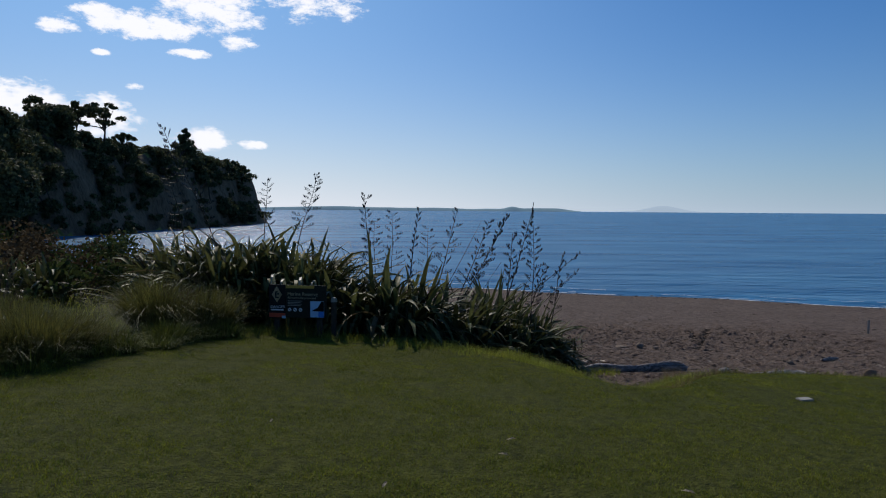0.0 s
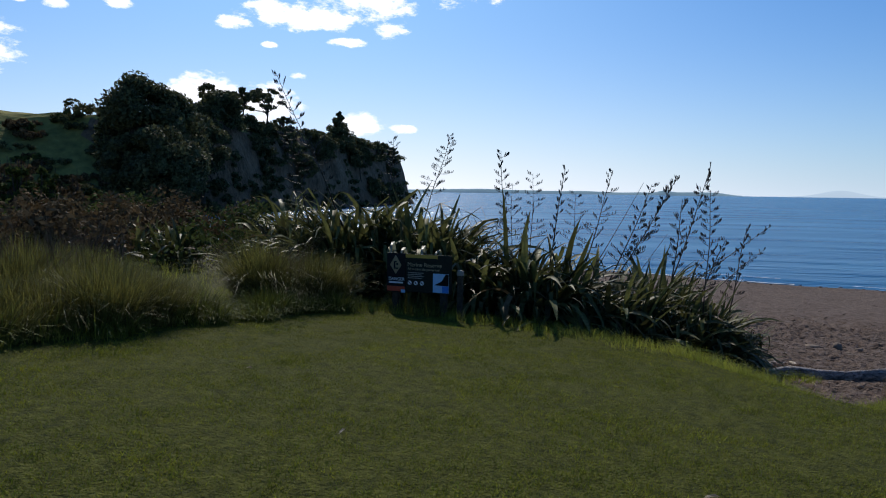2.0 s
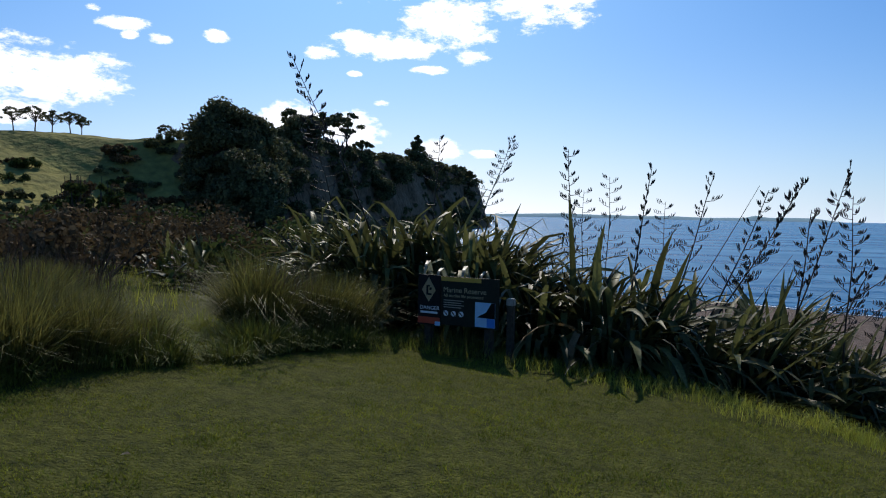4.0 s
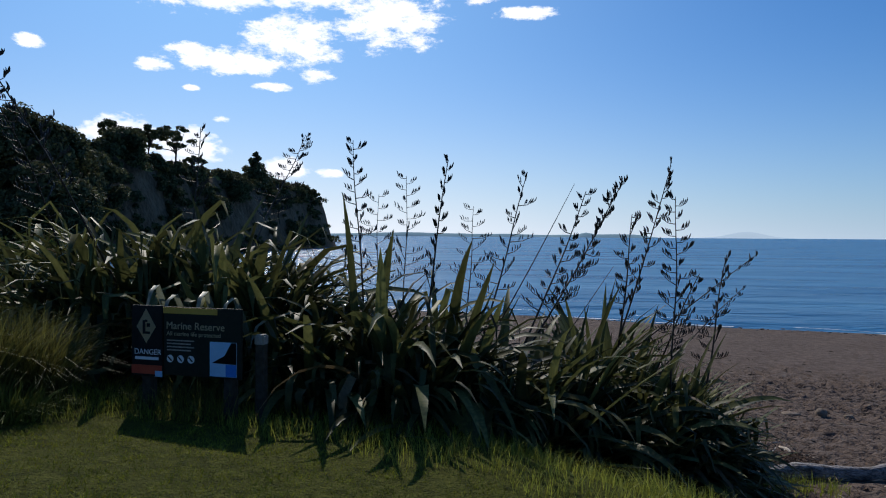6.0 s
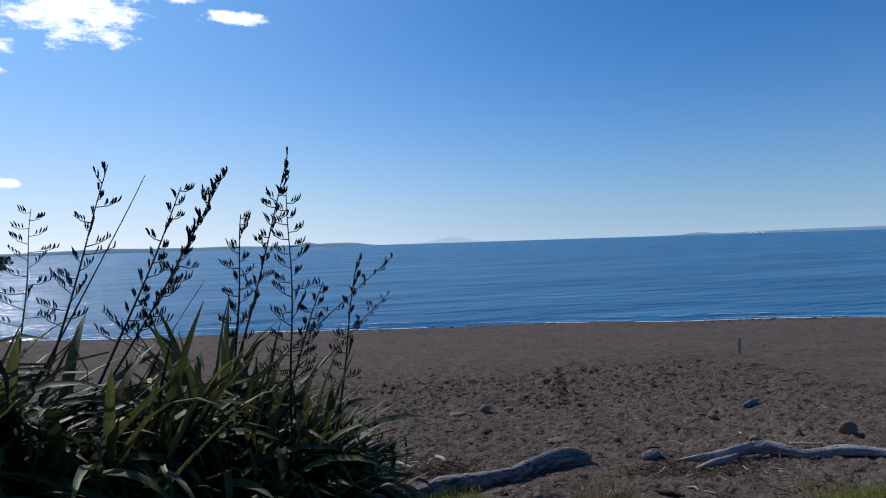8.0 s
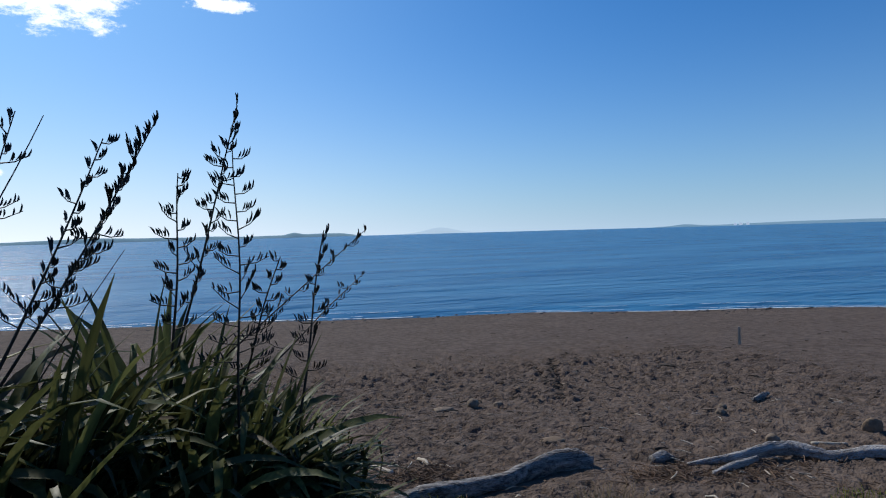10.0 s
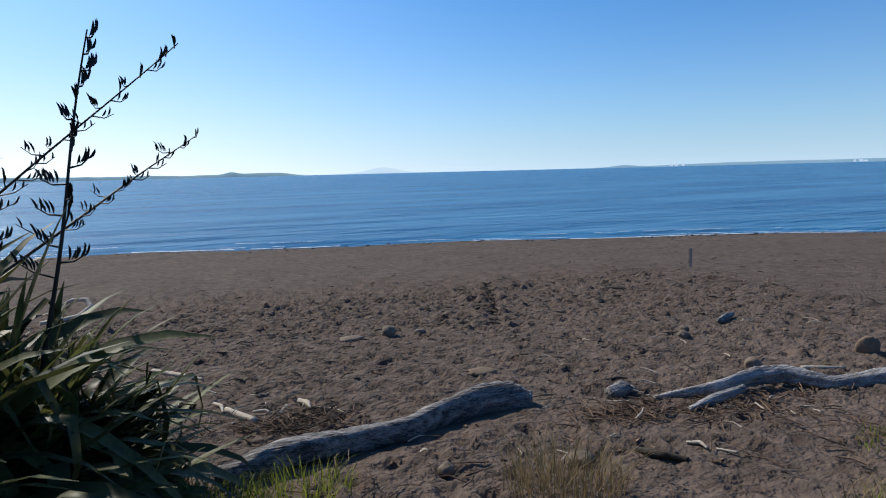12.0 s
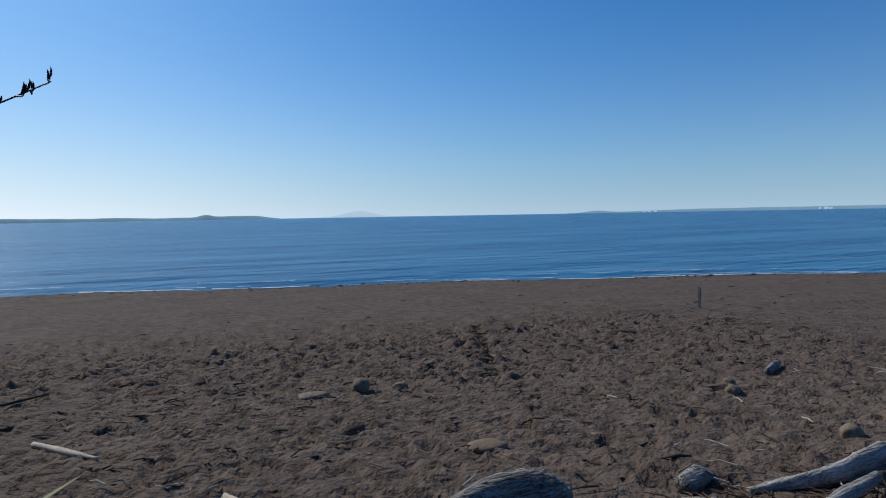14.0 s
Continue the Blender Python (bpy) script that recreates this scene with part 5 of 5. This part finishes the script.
rock(4.72, 11.0, 0.055, 0.055, 0.06, 8, "smooth pale round stone beside the driftwood log", M_PALEWOOD)
rock(4.72, 10.66, 0.085, 0.08, 0.07, 9, "grey stone beside the driftwood log")
rock(5.55, 10.45, 0.16, 0.12, 0.07, 10, "flat grey stone half sunk in the sand")
rock(3.9, 10.65, 0.06, 0.05, 0.045, 11, "small grey stone beside the driftwood log")
rr = random.Random(77)
for i in range(46):
    x, y = rr.uniform(2.2, 13), rr.uniform(10.2, 19)
    if shore(x, y) < 9.5 or shore(x, y) > 20.5:
        continue
    s = rr.uniform(0.03, 0.075)
    rock(x, y, s * rr.uniform(1, 1.7), s, s * 0.6, 800 + i, "small stone scattered on the sand", rr.choice((M_STONE, M_STONE, M_RUST)), rz=rr.uniform(0, 180))


def scatter_tubes(name, label, spots, mat, seed, ln=(0.05, 0.25), rad=(0.002, 0.007)):
    r = random.Random(seed)
    tubes = []
    for cx, cy, sp, n in spots:
        for _ in range(n):
            x, y = r.gauss(cx, sp), r.gauss(cy, sp * 0.6)
            a, l, w = r.uniform(0, math.pi), r.uniform(*ln), r.uniform(*rad)
            p = Vector(on_sand(x, y, w + r.uniform(0, 0.03)))
            d = Vector((math.cos(a), math.sin(a), r.uniform(-0.1, 0.15))) * l
            tubes.append(([p, p + d * 0.5 + Vector((r.gauss(0, 0.02), r.gauss(0, 0.02), 0.01)), p + d], [w, w * 0.9, w * 0.5], 5))
    v, f = joined_tubes(tubes)
    return tagged(mesh_object(name, v, f, mat), label, "debris", kind="stuff")


scatter_tubes("twig_litter", "brown twigs and bark washed up on the sand", [(4.18, 12.1, 0.26, 220), (3.75, 12.2, 0.25, 60), (6.4, 11.1, 0.25, 160), (7.3, 10.85, 0.35, 220), (6.75, 11.25, 0.25, 60), (8.4, 11.0, 0.4, 80), (7.6, 10.0, 0.4, 40), (4.5, 10.55, 0.5, 40), (6, 12, 2.4, 130)], M_TWIG, 3)
scatter_tubes("pale_sticks", "small pale sticks scattered on the sand", [(3.9, 12.6, 0.5, 12), (6.5, 12.2, 2.2, 26), (7.2, 10.9, 0.5, 14), (10, 13, 2.0, 12)], M_PALEWOOD, 4, (0.06, 0.22), (0.004, 0.008))
scatter_tubes("dark_driftline", "dark weed and twigs scattered over the beach", [(7, 18, 4.5, 150), (9, 15.5, 3.5, 170), (13, 20, 5, 90), (4, 16, 2.5, 80)], M_BARK, 5, (0.04, 0.2), (0.004, 0.011))

scatter_tubes("weed_trail", "forked line of dark weed and twigs dragged towards the water", [(7.7 + 1.65 * u / 13, 15.6 + 3.6 * u / 13, 0.035, 5) for u in range(14)] + [(8.0 + 0.6 * u / 7, 16.4 + 2.3 * u / 7, 0.035, 4) for u in range(8)],
              M_BARK, 6, (0.05, 0.18), (0.006, 0.014))


def build_flakes():
    """Bits of bark, weed and dead leaf strewn over the dry sand."""
    r = np.random.RandomState(12)
    n = 9000
    x, y = r.uniform(1.8, 15, n), r.uniform(9.6, 21, n)
    v = shore(x, y)
    k = (rim_distance(x, y) < 0.2) & (r.rand(n) < np.interp(v, [6, 9, 11, 15, 18, 21], [0.03, 0.15, 0.9, 0.8, 0.5, 0.8]))
    x, y = x[k], y[k]
    z = ground_height(x, y) + 0.012
    a, s, w = r.uniform(0, 6.3, len(x)), r.uniform(0.008, 0.042, len(x)), r.uniform(0.25, 0.6, len(x))
    t = np.stack([np.cos(a), np.sin(a), r.uniform(-0.3, 0.5, len(x))], 1) * s[:, None]
    b = np.stack([-np.sin(a), np.cos(a), r.uniform(-0.3, 0.5, len(x))], 1) * (s * w)[:, None]
    p = np.stack([x, y, z], 1)
    V = np.stack([p - t, p + b, p + t, p - b], 1)
    ob = mesh_object("beach_litter", V.reshape(-1, 3), np.arange(len(V) * 4).reshape(-1, 4), M_TWIG)
    tagged(ob, "reddish-brown flakes of bark and dead leaf on the sand", "debris", kind="stuff")


build_flakes()


def build_pebble_line():
    r = np.random.RandomState(3)
    bm = bmesh.new()
    bmesh.ops.create_icosphere(bm, subdivisions=1, radius=1.0)
    base = np.array([v.co for v in bm.verts])
    tri = np.array([[v.index for v in fc.verts] for fc in bm.faces])
    bm.free()
    V, F, n = [], [], 0
    for k in range(420):
        x = r.uniform(-12, 50)
        inl = abs(r.normal(0, 0.5)) + 0.1
        y = shore_point(x, inl)
        s = r.uniform(0.02, 0.065) * (1 if r.rand() < 0.9 else 1.6)
        sc = s * np.array([r.uniform(1, 1.6), r.uniform(0.7, 1.1), r.uniform(0.35, 0.6)])
        V.append(base * sc * r.uniform(0.85, 1.15, base.shape) + np.array([x, y, max(height_at(x, y), SEA) + sc[2] * 0.3]))
        F.append(tri + n)
        n += len(base)
    ob = mesh_object("pebbles", np.concatenate(V), np.concatenate(F), M_DARKSTONE)
    tagged(ob, "dark pebbles and shells along the water's edge", "pebbles", kind="stuff")


build_pebble_line()

# manhole plate in the lawn
bm = bmesh.new()
box(bm, -0.09, 0.09, -0.06, 0.06, -0.03, 0.035, 0.006)
ob = part("lawn_plate", bm, M_POST)
ob.matrix_world = pose(5.0, 5.1, height_at(5.0, 5.1) + 0.02, 0, 0, 15)
tagged(ob, "small pale plate set in the lawn", "plate")


def fallen_leaf(x, y, rz, ln):
    bm = bmesh.new()
    pts = ((0, 0, 0), (0.3, 0.12, 0.012), (0.7, 0.1, 0.02), (1, 0, 0.008), (0.7, -0.1, 0.016), (0.3, -0.12, 0.01))
    bm.faces.new([bm.verts.new((a * ln, b * ln, c)) for a, b, c in pts])
    bmesh.ops.solidify(bm, geom=bm.faces[:], thickness=0.002)
    ob = part("fallen_leaf", bm, M_PALEWOOD)
    ob.matrix_world = pose(x, y, height_at(x, y) + 0.055, 0, 0, rz)
    return tagged(ob, "pale dry leaf fallen on the mown lawn", "leaf", "fallen leaves")


for x, y, rz, ln in ((0.9, 1.9, -35, 0.1), (1.0, 2.3, 10, 0.09), (-1.0, 2.4, 80, 0.07), (-2.3, 3.6, 30, 0.06), (2.1, 1.3, -40, 0.1), (0.1, 1.0, 70, 0.08)):
    fallen_leaf(x, y, rz, ln)
